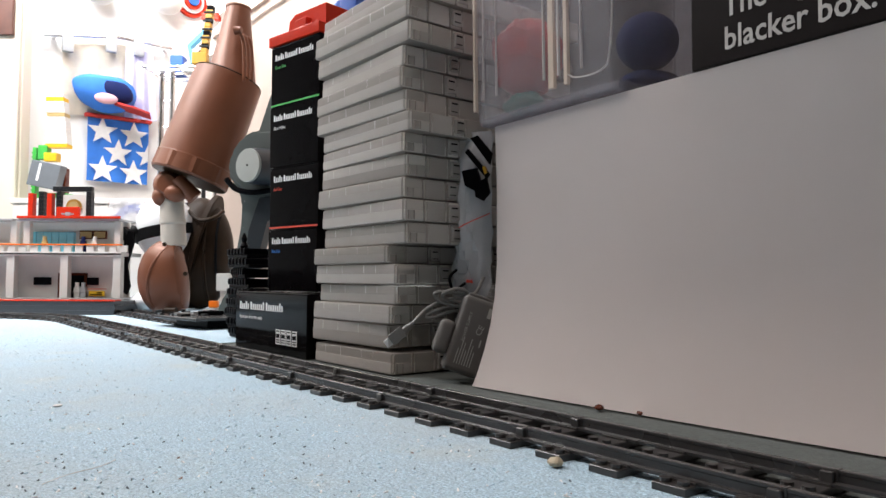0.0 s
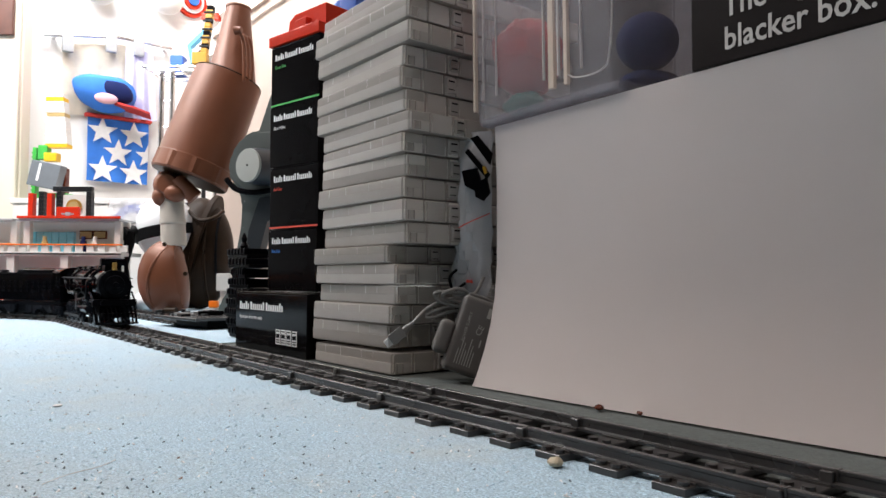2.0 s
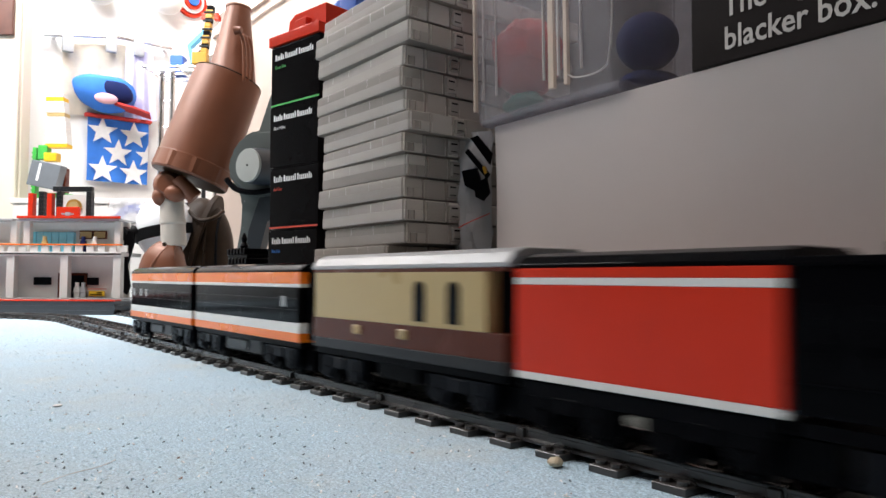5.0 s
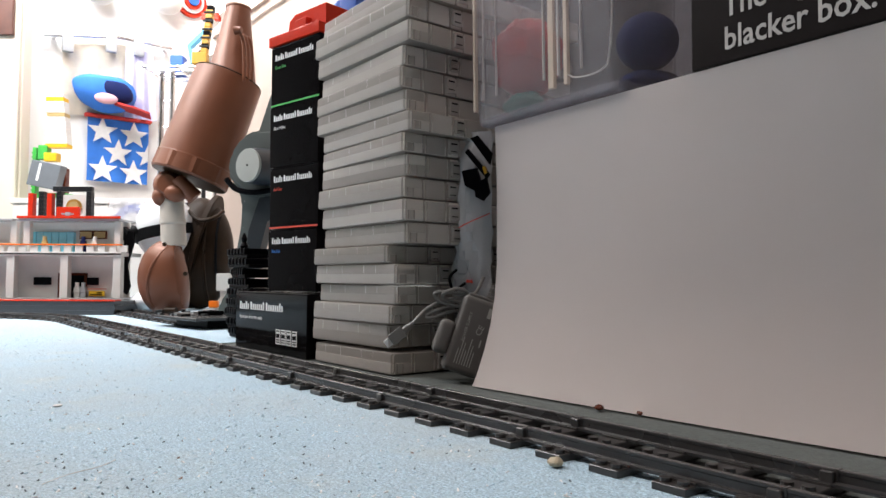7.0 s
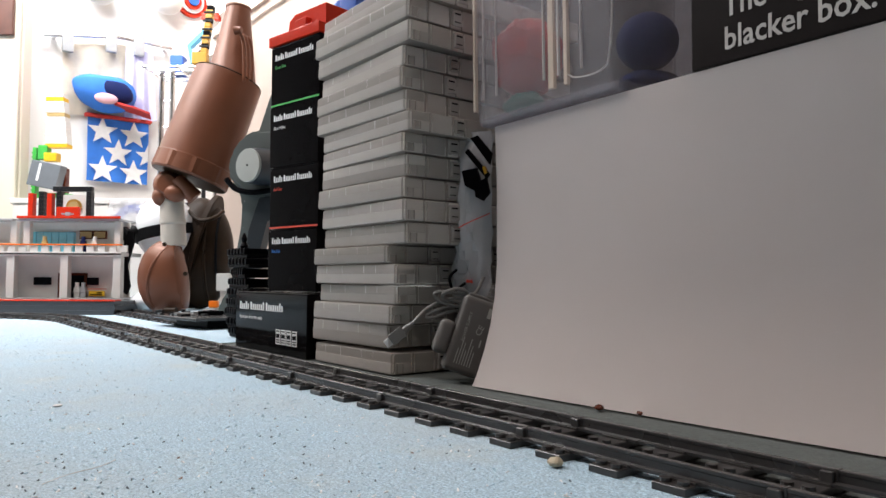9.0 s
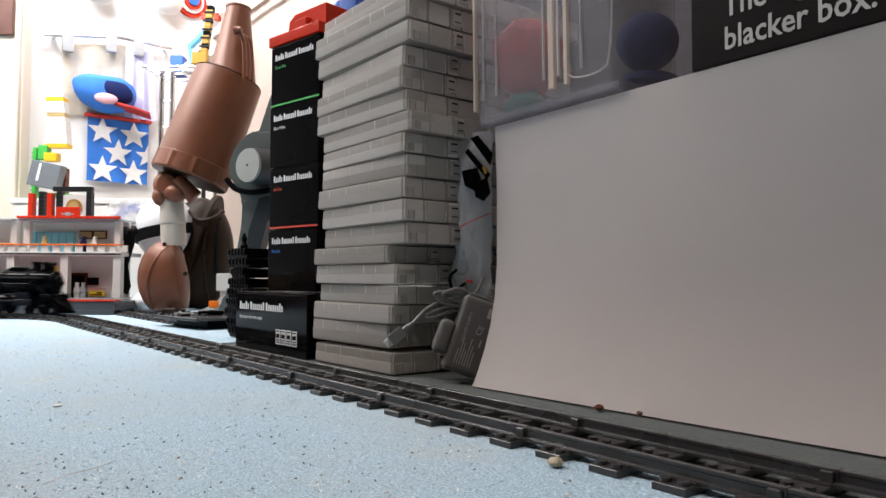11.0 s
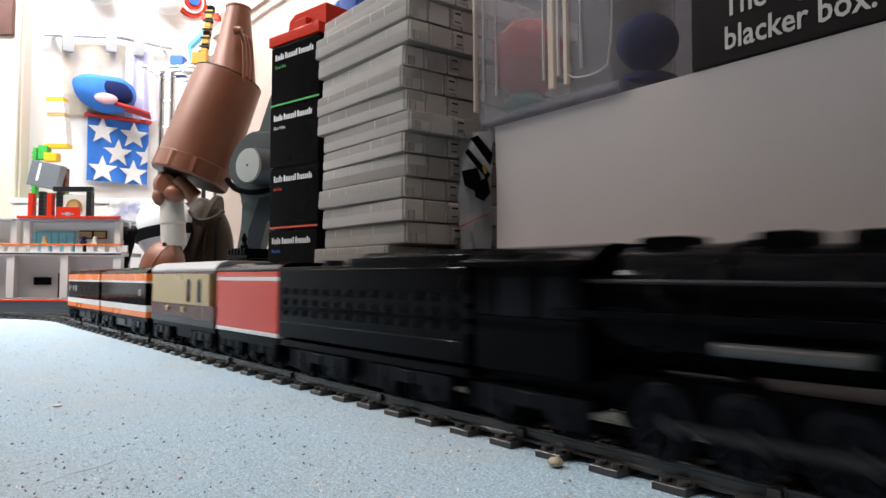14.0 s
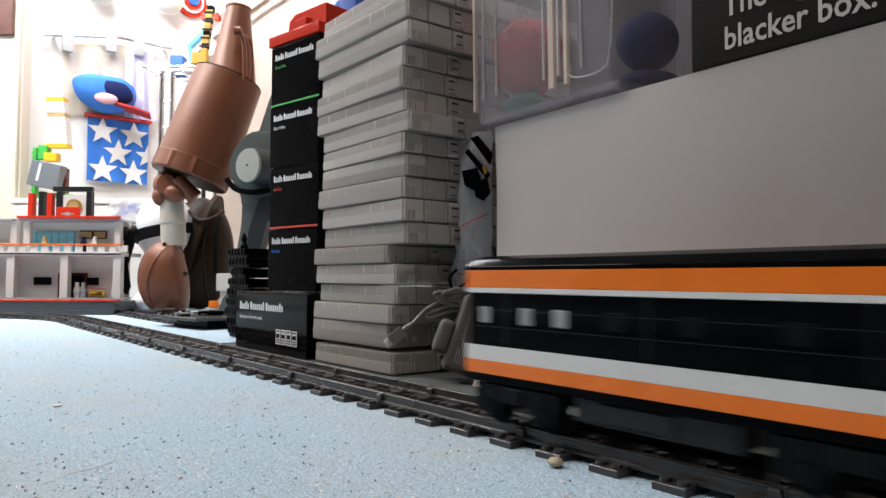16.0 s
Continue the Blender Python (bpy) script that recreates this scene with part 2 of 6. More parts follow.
def sleeper_mesh():
    b = bmesh.new()
    box(b, -0.0078, 0.0078, -0.032, 0.032, 0.0, 0.0032, 0.0003)
    for x in (-0.004, 0.004):
        for y in (-0.028, -0.0045, 0.0045, 0.028):
            rod(b, (x, y, 0.003), (x, y, 0.0049), 0.00245, seg=10)
    for y in (-0.02, 0.02):
        box(b, -0.0075, 0.0075, y - 0.0052, y + 0.0052, 0.003, 0.0042)
    return mesh_of("sleeper", b, SLEEPER)


def clip_mesh():
    b = bmesh.new()
    box(b, -0.006, -0.0008, -0.0036, 0.0012, 0.003, 0.0088, 0.0004)
    box(b, -0.0005, 0.0004, -0.0019, 0.0019, 0.003, 0.0098)
    return mesh_of("joint_clip", b, SLEEPER)


track = thing("railway_track", at(0, 0), "dark grey plastic toy railway track with studded sleepers on carpet", "toy track")
JOINT0 = -0.6378 - A0
for off in (-0.02, 0.02):
    for s0, s1, n in ((0, LEN, 1), (LEN, LEN + ARC, 48), (LEN + ARC, 2 * LEN + ARC, 1), (2 * LEN + ARC, LAP, 48)):
        b = bmesh.new()
        rail_sweep(b, s0, s1, off, n)
        part("rail", b, TRACK, track)
SLEEPER_ME, CLIP_ME = sleeper_mesh(), clip_mesh()


def track_local(s, off=0.0, turn=0.0):
    a, n, h = rail_point(s, off)
    return pose(a, n, 0, 0, 0, h + turn)


n_sl = round(LAP / 0.032)
for i in range(n_sl):
    s = (JOINT0 + 0.008 + 0.016 + (i - 60) * LAP / n_sl) % LAP
    piece("sleeper", SLEEPER_ME, track, track_local(s))
for k in range(-6, 8):
    s = JOINT0 + 0.128 * k
    if 0 < s < LEN:
        for off in (-0.02, 0.02):
            piece("joint_clip", CLIP_ME, track, track_local(s, off))
    for off in (-0.02, 0.02):
        if 0 < s < LEN:
            piece("joint_clip", CLIP_ME, track, track_local(s + LEN + ARC, off))


# ---- rolling stock. x forward, camera's side at -y, heights over the carpet
HW = 0.0315
IRON = mat("dark_pearl_grey_plastic", (0.009, 0.010, 0.013), 0.22, vary=0.2, spec=0.3, ior=1.15)
TANK = mat("pearl_light_grey_plastic", (0.085, 0.082, 0.080), 0.25)


def wheel_mesh(r, w=0.004):
    b = bmesh.new()
    lathe(b, [(r * 0.55, 0), (r, 0), (r + 0.0011, 0.0004), (r + 0.0011, 0.0012), (r, 0.0018), (r - 0.0004, w), (r * 0.72, w), (r * 0.66, w - 0.0012), (r * 0.3, w - 0.0012), (r * 0.26, w + 0.0004), (0.0002, w + 0.0004)],
          pose(0, 0, 0, 90), 20)
    return b


SMALL_R = 0.0088
WHEEL_ME = mesh_of("wheel", wheel_mesh(SMALL_R), BLACKSOFT)
DRIVER_B = wheel_mesh(0.0150, 0.0042)
rod(DRIVER_B, (0.0065, -0.004, 0), (0.0065, -0.0062, 0), 0.002, seg=10)
DRIVER_ME = mesh_of("driving_wheel", DRIVER_B, IRON)
SPOKE_B = bmesh.new()
box(SPOKE_B, -0.0009, 0.0009, -0.0046, -0.0030, 0.003, 0.0128)
SPOKE_ME = mesh_of("spoke", SPOKE_B, IRON)


def frame_mesh(length, material):
    """The side frame of a bogie with arched cut-outs over the axle boxes."""
    b = bmesh.new()
    h = length / 2
    prism(b, [(-h, 0.0290), (h, 0.0290), (h, 0.0225), (h * 0.86, 0.0150), (h * 0.46, 0.0135), (h * 0.28, 0.0215), (-h * 0.28, 0.0215),
              (-h * 0.46, 0.0135), (-h * 0.86, 0.0150), (-h, 0.0225)], -0.0295, -0.0262)
    for x in (-h * 0.62, h * 0.62):
        rod(b, (x, -0.0290, 0.0184), (x, -0.0312, 0.0184), 0.0036, seg=10)
        box(b, x - 0.0030, x + 0.0030, -0.0306, -0.0285, 0.0225, 0.0275)
    box(b, -0.005, 0.005, -0.0308, -0.0285, 0.0212, 0.0285, 0.0004)
    for x in (-h + 0.002, h - 0.004):
        box(b, x - 0.001, x + 0.002, -0.0304, -0.0285, 0.0165, 0.0290)
    return mesh_of("side_frame", b, material)


FRAMES = {}


def bogie(car, x, length=0.056, material=DGREY, axles=2):
    key = (length, material.name)
    if key not in FRAMES:
        FRAMES[key] = frame_mesh(length, material)
    b = bmesh.new()
    box(b, x - length / 2 + 0.003, x + length / 2 - 0.003, -0.026, 0.026, 0.0225, 0.0300)
    bg = part("bogie", b, BLACKSOFT, car)
    for y in (0, 180):
        piece("side_frame", FRAMES[key], bg, pose(x, 0, 0, 0, 0, y))
    for k in range(axles):
        wx = x + (k - (axles - 1) / 2) * length * 0.62 / max(1, axles - 1)
        for y, tz in ((-0.0205, 0), (0.0205, 180)):
            piece("wheel", WHEEL_ME, bg, pose(wx, y, 0.0096 + SMALL_R, 0, 0, tz))
    return bg


def car_base(car, length, z=0.0300, top=0.0350):
    b = bmesh.new()
    box(b, -length / 2 + 0.001, length / 2 - 0.001, -0.030, 0.030, z, top, 0.0003)
    part("underframe", b, BLACKSOFT, car)
    for sx in (-1, 1):
        # coupling widened into a black block that keeps the gap below the cars dark
        b = bmesh.new()
        box(b, sx * (length / 2 - 0.004) - 0.008, sx * (length / 2 - 0.004) + 0.008, -0.022, 0.022, 0.0130, 0.0285, 0.0008)
        rod(b, (sx * (length / 2 + 0.003), 0, 0.0250), (sx * (length / 2 + 0.0055), 0, 0.0250), 0.0045, seg=12)
        part("coupling", b, BLACKSOFT, car)


def course(car, name, x0, x1, z0, z1, material, brick=0.032, hw=HW, label="", ends=True):
    """A band round the car."""
    b = bmesh.new()
    box(b, x0, x1, -hw, hw, z0 + 0.00003, z1 - 0.00003, 0.0002)
    return part(name, b, material, car, label)


def arched_roof(car, x0, x1, z0, z1, material, hw=HW, name="roof"):
    b = bmesh.new()
    h = z1 - z0
    prism(b, [(-hw, z0), (hw, z0), (hw, z0 + h * 0.25), (hw * 0.86, z0 + h * 0.75), (hw * 0.62, z1), (-hw * 0.62, z1), (-hw * 0.86, z0 + h * 0.75), (-hw, z0 + h * 0.25)], x0, x1, "x")
    es = [e for e in b.edges]
    bmesh.ops.bevel(b, geom=es, offset=0.0004, segments=1, affect="EDGES")
    return part(name, b, material, car)


def express_coach(label, windows):
    L = 0.226
    car = thing("passenger_coach", pose(0, 0, 0), label, "toy coach", "orange and black coaches")
    car_base(car, L)
    h = L / 2
    course(car, "lower_orange_band", -h, h, 0.0342, 0.0410, ORANGE)
    course(car, "lower_white_band", -h, h, 0.0410, 0.0485, WHITE)
    body = course(car, "body_side", -h + 0.003, h - 0.003, 0.0485, 0.0750, BLACK, 0.048)
    course(car, "upper_white_band", -h, h, 0.0750, 0.0776, WHITE)
    course(car, "upper_orange_band", -h, h, 0.0776, 0.0865, ORANGE)
    arched_roof(car, -h, h, 0.0865, 0.0940, BLACK)
    for sx in (-1, 1):
        b = bmesh.new()
        box(b, sx * (h + 0.0015) - 0.003, sx * (h + 0.0015) + 0.003, -0.024, 0.024, 0.0360, 0.0900, 0.0006)
        part("gangway", b, BLACKSOFT, car)
    b = bmesh.new()
    box(b, -0.042, 0.036, -0.027, 0.027, 0.0185, 0.0300, 0.0008)
    box(b, -0.030, 0.010, -0.0285, 0.0285, 0.0200, 0.0290, 0.0008)
    part("equipment_box", b, DGREY, car)
    for x in (-0.078, 0.078):
        bogie(car, x, 0.058, IRON)
    for x, w in windows:
        b = bmesh.new()
        box(b, x - w / 2, x + w / 2, -HW - 0.0004, HW + 0.0004, 0.0600, 0.0680, 0.0004)
        # narrow windows are pale grey to paint the glint reflected in them
        win = part("window", b, MGREY if w < 0.008 else GLASSY, body)
    for x in (-h + 0.030, 0.0, h - 0.030):
        b = bmesh.new()
        box(b, x - 0.0004, x + 0.0004, -HW - 0.0002, HW + 0.0002, 0.0500, 0.0748)
        part("panel_seam", b, DGREY, body)
    for z in (0.0580, 0.0664):
        b = bmesh.new()
        box(b, -h + 0.004, h - 0.004, -HW - 0.0001, HW + 0.0001, z, z + 0.0003)
        part("panel_seam", b, DGREY, body)
    return car


def brown_coach():
    L = 0.200
    h = L / 2
    car = thing("baggage_coach", pose(0, 0, 0), "tan and brown brick-built baggage coach with grey roof and arched windows", "toy coach")
    car_base(car, L)
    course(car, "grey_sill", -h, h, 0.0345, 0.0410, DGREY)
    lower = course(car, "brown_band", -h, h, 0.0410, 0.0548, BROWN, 0.048)
    upper = course(car, "tan_side", -h + 0.002, h - 0.014, 0.0548, 0.0858, TAN, 0.032)
    # vestibule coloured black to paint the shade in the end recess
    course(car, "end_vestibule", h - 0.016, h - 0.002, 0.0548, 0.0858, BLACKSOFT, 0.016, HW - 0.009)
    course(car, "brown_cornice", -h, h, 0.0858, 0.0880, BROWN, 0.064)
    arched_roof(car, -h - 0.002, h + 0.002, 0.0880, 0.0982, MGREY)
    for x in (0.028, 0.059):
        b = bmesh.new()
        pts = [(x - 0.0052, 0.0575), (x + 0.0052, 0.0575), (x + 0.0052, 0.0755)]
        pts += [(x + 0.0052 * math.cos(g), 0.0755 + 0.0052 * math.sin(g)) for g in (0.4, 0.8, 1.2, 1.57, 1.94, 2.34, 2.74)]
        pts.append((x - 0.0052, 0.0755))
        prism(b, pts, -HW - 0.0005, HW + 0.0005)
        part("window", b, GLASSY, upper)
    for x in (-0.040, 0.012):
        b = bmesh.new()
        box(b, x - 0.0036, x + 0.0036, -HW - 0.0016, HW + 0.0016, 0.0462, 0.0522, 0.0008)
        part("door_handle", b, TAN, lower)
    b = bmesh.new()
    box(b, -0.024, 0.020, -0.026, 0.026, 0.0200, 0.0300, 0.0008)
    part("equipment_box", b, BLACKSOFT, car)
    for x in (-0.064, 0.062):
        bogie(car, x, 0.056, IRON)
    return car


def red_van():
    L = 0.130
    h = L / 2
    car = thing("goods_van", pose(0, 0, 0), "red brick-built goods van with white stripes and black roof", "toy wagon")
    car_base(car, L)
    course(car, "lower_white_stripe", -h, h, 0.0350, 0.0384, WHITE)
    course(car, "red_side", -h, h, 0.0384, 0.0795, RED, 0.064)
    course(car, "upper_white_stripe", -h, h, 0.0795, 0.0828, WHITE)
    course(car, "red_cornice", -h, h, 0.0828, 0.0872, RED, 0.064)
    arched_roof(car, -h - 0.001, h + 0.001, 0.0872, 0.0945, BLACK)
    for x in (-0.034, 0.034):
        bogie(car, x, 0.052, BLACKSOFT)
    b = bmesh.new()
    box(b, -h + 0.004, h - 0.004, -0.0305, 0.0305, 0.0270, 0.0345, 0.0006)
    part("sole_bar", b, BLACKSOFT, car)
    return car


def tender():
    L = 0.228
    h = L / 2
    car = thing("tender", pose(0, 0, 0), "black brick-built locomotive tender with rows of side studs", "toy tender")
    car_base(car, L)
    body = course(car, "tank_side", -h, h, 0.0375, 0.0880, BLACK, 0.064)
    course(car, "coal_bunker", -h + 0.108, h, 0.0880, 0.0950, BLACK, 0.038)
    course(car, "top_deck", -h, -h + 0.108, 0.0880, 0.0902, BLACKSOFT, 0.054)
    b = bmesh.new()
    prism(b, [(-0.026, 0.0950), (0.026, 0.0950), (0.020, 0.0985), (-0.020, 0.0985)], -h + 0.112, h - 0.004, "x")
    part("bunker_lid", b, BLACK, car)
    b = bmesh.new()
    rod(b, (0, 0, 0), (0, -0.0016, 0), 0.0026, seg=10)
    stud = mesh_of("side_stud", b, BLACKSOFT)
    for z in (0.0560, 0.0640, 0.0720):
        for i in range(15):
            for y in (0, 180):
                piece("side_stud", stud, body, pose(-h + 0.010 + i * 0.0158, -HW if y == 0 else HW, z, 0, 0, y))
    for z in (0.0475, 0.0870):
        b = bmesh.new()
        box(b, -h, h, -HW - 0.0008, HW + 0.0008, z, z + 0.0012, 0.0002)
        part("beading", b, BLACK, body)
    b = bmesh.new()
    rod(b, (-h + 0.03, 0, 0.0900), (-h + 0.03, 0, 0.0955), 0.008, seg=16)
    part("water_hatch", b, DGREY, car)
    # block added to fill the gap under the tender with darkness
    b = bmesh.new()
    box(b, -0.014, 0.020, -0.024, 0.024, 0.0125, 0.0300, 0.0010)
    part("water_scoop", b, BLACKSOFT, car)
    for x in (-0.052, 0.058):
        bogie(car, x, 0.082, IRON, 3)
    return car


def locomotive():
    car = thing("steam_locomotive", pose(0, 0, 0), "black brick-built toy steam locomotive with grey side rods and gold headlamp", "toy train")
    b = bmesh.new()
    box(b, 0.0, 0.330, -0.018, 0.018, 0.0260, 0.0420, 0.0006)
    part("main_frame", b, BLACKSOFT, car)
    # cab
    b = bmesh.new()
    for y in (-1, 1):
        ya, yb = sorted((y * 0.0285, y * 0.0318))
        box(b, 0.004, 0.076, ya, yb, 0.0370, 0.0640, 0.0004)
        box(b, 0.004, 0.018, ya, yb, 0.0640, 0.0880, 0.0004)
        box(b, 0.040, 0.048, ya, yb, 0.0640, 0.0880, 0.0004)
        box(b, 0.066, 0.076, ya, yb, 0.0640, 0.0880, 0.0004)
        box(b, 0.004, 0.076, ya, yb, 0.0830, 0.0890, 0.0004)
    box(b, 0.070, 0.076, -0.0285, 0.0285, 0.0370, 0.0900, 0.0004)
    box(b, 0.004, 0.076, -0.0285, 0.0285, 0.0370, 0.0420)
    CAB = pose(0.018, 0, 0)
    cab = part("cab", b, BLACK, car, m=CAB)
    b = bmesh.new()
    prism(b, [(-0.0345, 0.0885), (0.0345, 0.0885), (0.0340, 0.0905), (0.0250, 0.0965), (0.0150, 0.0985), (-0.0150, 0.0985), (-0.0250, 0.0965), (-0.0340, 0.0905)], -0.004, 0.080, "x")
    part("cab_roof", b, BLACK, cab)
    for y in (-0.0302, 0.0302):
        for xa, xb in ((0.018, 0.040), (0.048, 0.066)):
            b = bmesh.new()
            box(b, xa, xb, y - 0.0004, y + 0.0004, 0.0640, 0.0830)
            part("cab_window", b, GLASSY, cab)
    # boiler
    b = bmesh.new()
    lathe(b, [(0.0270, 0.076), (0.0275, 0.078), (0.0275, 0.150), (0.0262, 0.152), (0.0250, 0.240), (0.0252, 0.242), (0.0252, 0.330), (0.0243, 0.336)], Matrix.Translation((0, 0, 0.0700)) @ pose(0, 0, 0, 0, 90, 0), 20)
    boiler = part("boiler", b, BLACK, car)
    for x in (0.152, 0.244, 0.290):
        b = bmesh.new()
        lathe(b, [(0.0279, x), (0.0284, x + 0.0006), (0.0284, x + 0.0026), (0.0279, x + 0.0032)], Matrix.Translation((0, 0, 0.0700)) @ pose(0, 0, 0, 0, 90, 0), 20)
        part("boiler_band", b, BLACKSOFT, boiler)
    b = bmesh.new()
    lathe(b, [(0.0243, 0.334), (0.0228, 0.340), (0.0150, 0.342), (0.0140, 0.346), (0.0050, 0.349), (0.0040, 0.353)], Matrix.Translation((0, 0, 0.0700)) @ pose(0, 0, 0, 0, 90, 0), 20)
    part("smokebox_door", b, BLACKSOFT, boiler)
    b = bmesh.new()
    lathe(b, [(0.0095, 0.092), (0.0085, 0.098), (0.0080, 0.107), (0.0098, 0.1085), (0.0098, 0.1115), (0.0060, 0.1115)], Matrix.Translation((0.300, 0, 0)), 16)
    part("chimney", b, BLACKSOFT, boiler)
    for x, w, t in ((0.266, 0.014, 0.1010), (0.205, 0.012, 0.1000), (0.170, 0.010, 0.1010), (0.118, 0.012, 0.1010)):
        b = bmesh.new()
        box(b, x - w, x + w, -0.0105, 0.0105, 0.0900, t, 0.003, 2)
        part("dome", b, BLACK, boiler)
    b = bmesh.new()
    rod(b, (0.339, 0, 0.0925), (0.339, 0, 0.1045), 0.0034, 0.0030, 12)
    box(b, 0.330, 0.340, -0.003, 0.003, 0.0900, 0.0940, 0.0005)
    lamp = part("headlamp", b, GOLD, boiler, "pearl gold headlamp")
    b = bmesh.new()
    rod(b, (0.326, -0.017, 0.1055), (0.326, 0.017, 0.1055), 0.0056, seg=14)
    box(b, 0.318, 0.332, -0.012, 0.012, 0.0920, 0.1030, 0.0006)
    part("feedwater_heater", b, BLACK, boiler)
    # running boards, hand rails, pipes
    for y in (-1, 1):
        b = bmesh.new()
        ya, yb = sorted((y * 0.020, y * 0.0322))
        box(b, 0.076, 0.322, ya, yb, 0.0655, 0.0689, 0.0003)
        board = part("running_board", b, BLACK, car)
        for x in (0.090, 0.122, 0.154, 0.186, 0.218, 0.250, 0.282):
            b = bmesh.new()
            box(b, x - 0.004, x + 0.004, min(y * 0.0300, y * 0.0326), max(y * 0.0300, y * 0.0326), 0.0640, 0.0700, 0.0003)
            part("board_bracket", b, BLACK, board)
        b = bmesh.new()
        rod(b, (0.080, y * 0.0290, 0.0815), (0.326, y * 0.0290, 0.0800), 0.0010, seg=8)
        rail = part("hand_rail", b, DGREY, car)
        for x in (0.110, 0.165, 0.220, 0.275, 0.320):
            b = bmesh.new()
            rod(b, (x, y * 0.0290, 0.0808), (x, y * 0.025, 0.0790), 0.0010, seg=6)
            part("rail_post", b, BLACKSOFT, rail)
        for pts, r in (([(0.128, y * 0.026, 0.084), (0.130, y * 0.0305, 0.076), (0.140, y * 0.0305, 0.070), (0.142, y * 0.0300, 0.063)], 0.0016),
                       ([(0.318, y * 0.022, 0.080), (0.308, y * 0.030, 0.074), (0.304, y * 0.031, 0.060), (0.300, y * 0.030, 0.048)], 0.0026),
                       ([(0.200, y * 0.025, 0.086), (0.206, y * 0.030, 0.078), (0.230, y * 0.030, 0.072), (0.238, y * 0.030, 0.064)], 0.0014)):
            b = bmesh.new()
            tube(b, spline(pts, 5), r, 8)
            part("pipe", b, BLACKSOFT, car)
        for x0, x1, z, r in ((0.156, 0.207, 0.0566, 0.0028),):
            b = bmesh.new()
            rod(b, (x0, y * 0.0288, z), (x1, y * 0.0288, z), r, seg=12)
            part("air_tank", b, TANK, car, "light grey air tank")
    # cylinders, valve gear and rods
    for y in (-1, 1):
        b = bmesh.new()
        rod(b, (0.272, y * 0.0265, 0.0330), (0.308, y * 0.0265, 0.0330), 0.0072, seg=14)
        rod(b, (0.276, y * 0.0265, 0.0475), (0.304, y * 0.0265, 0.0475), 0.0050, seg=12)
        box(b, 0.276, 0.304, min(y * 0.020, y * 0.031), max(y * 0.020, y * 0.031), 0.0330, 0.0480, 0.0006)
        part("cylinder_block", b, IRON, car)
        b = bmesh.new()
        box(b, 0.232, 0.276, min(y * 0.0292, y * 0.0308), max(y * 0.0292, y * 0.0308), 0.0345, 0.0372, 0.0003)
        box(b, 0.222, 0.234, min(y * 0.0285, y * 0.0315), max(y * 0.0285, y * 0.0315), 0.0300, 0.0560, 0.0005)
        prism(b, [(0.216, 0.0470), (0.276, 0.0505), (0.276, 0.0480), (0.216, 0.0440)], y * 0.0290, y * 0.0305)
        part("valve_gear", b, DGREY, car)
    # pilot truck, trailing truck, pilot
    for x in (0.300, 0.330):
        for y, tz in ((-0.0205, 0), (0.0205, 180)):
            piece("pilot_wheel", WHEEL_ME, car, pose(x, y, 0.0096 + SMALL_R, 0, 0, tz))
    b = bmesh.new()
    box(b, 0.290, 0.342, -0.016, 0.016, 0.0200, 0.0270, 0.0005)
    part("pilot_truck", b, BLACKSOFT, car)
    bogie(car, 0.058, 0.074, IRON)
    b = bmesh.new()
    box(b, 0.336, 0.348, -0.031, 0.031, 0.0380, 0.0480, 0.0005)
    box(b, 0.322, 0.338, -0.031, 0.031, 0.0440, 0.0480, 0.0005)
    for y in (-0.018, 0.018):
        rod(b, (0.348, y, 0.0430), (0.353, y, 0.0430), 0.0036, seg=12)
    beam = part("buffer_beam", b, BLACKSOFT, car)
    b = bmesh.new()
    prism(b, [(0.345, -0.031), (0.361, -0.031), (0.378, 0.0), (0.361, 0.031), (0.345, 0.031)], 0.0115, 0.0145, "z")
    catcher = part("cowcatcher", b, BLACK, car)
    for i in range(11):
        y = -0.029 + i * 0.0058
        f = 0.376 - abs(y) * 0.55
        b = bmesh.new()
        prism(b, [(0.342, 0.0380), (0.347, 0.0380), (f, 0.0135), (f - 0.006, 0.0135)], y - 0.0011, y + 0.0011)
        part("slat", b, BLACK, catcher)
    for y in (-1, 1):
        b = bmesh.new()
        prism(b, [(0.318, 0.0600), (0.322, 0.0600), (0.343, 0.0460), (0.338, 0.0460)], y * 0.030 - 0.001, y * 0.030 + 0.001)
        part("brace", b, IRON, car)
        b = bmesh.new()
        box(b, 0.322, 0.334, min(y * 0.026, y * 0.0315), max(y * 0.026, y * 0.0315), 0.0240, 0.0270, 0.0003)
        part("front_step", b, IRON, car)
    drivers = []
    for k, x in enumerate((0.128, 0.164, 0.200, 0.236)):
        for y, tz in ((-0.0205, 0), (0.0205, 180)):
            w = piece("driving_wheel", DRIVER_ME, car, pose(x, y, 0.0246, 0, 0, tz))
            for g in range(8):
                piece("spoke", SPOKE_ME, w, pose(0, 0, 0, 0, 45 * g, 0))
            drivers.append((w, x, y, tz))
    rods = []
    for y in (-1, 1):
        b = bmesh.new()
        box(b, 0.124, 0.240, min(y * 0.0262, y * 0.0278), max(y * 0.0262, y * 0.0278), -0.0016, 0.0016, 0.0003)
        for x in (0.128, 0.164, 0.200, 0.236):
            rod(b, (x, y * 0.0258, 0), (x, y * 0.0286, 0), 0.0032, seg=12)
        rods.append((part("side_rod", b, DGREY, car, "grey plastic side rod", pose(0, 0, 0.0246)), y))
    return car, drivers, rods


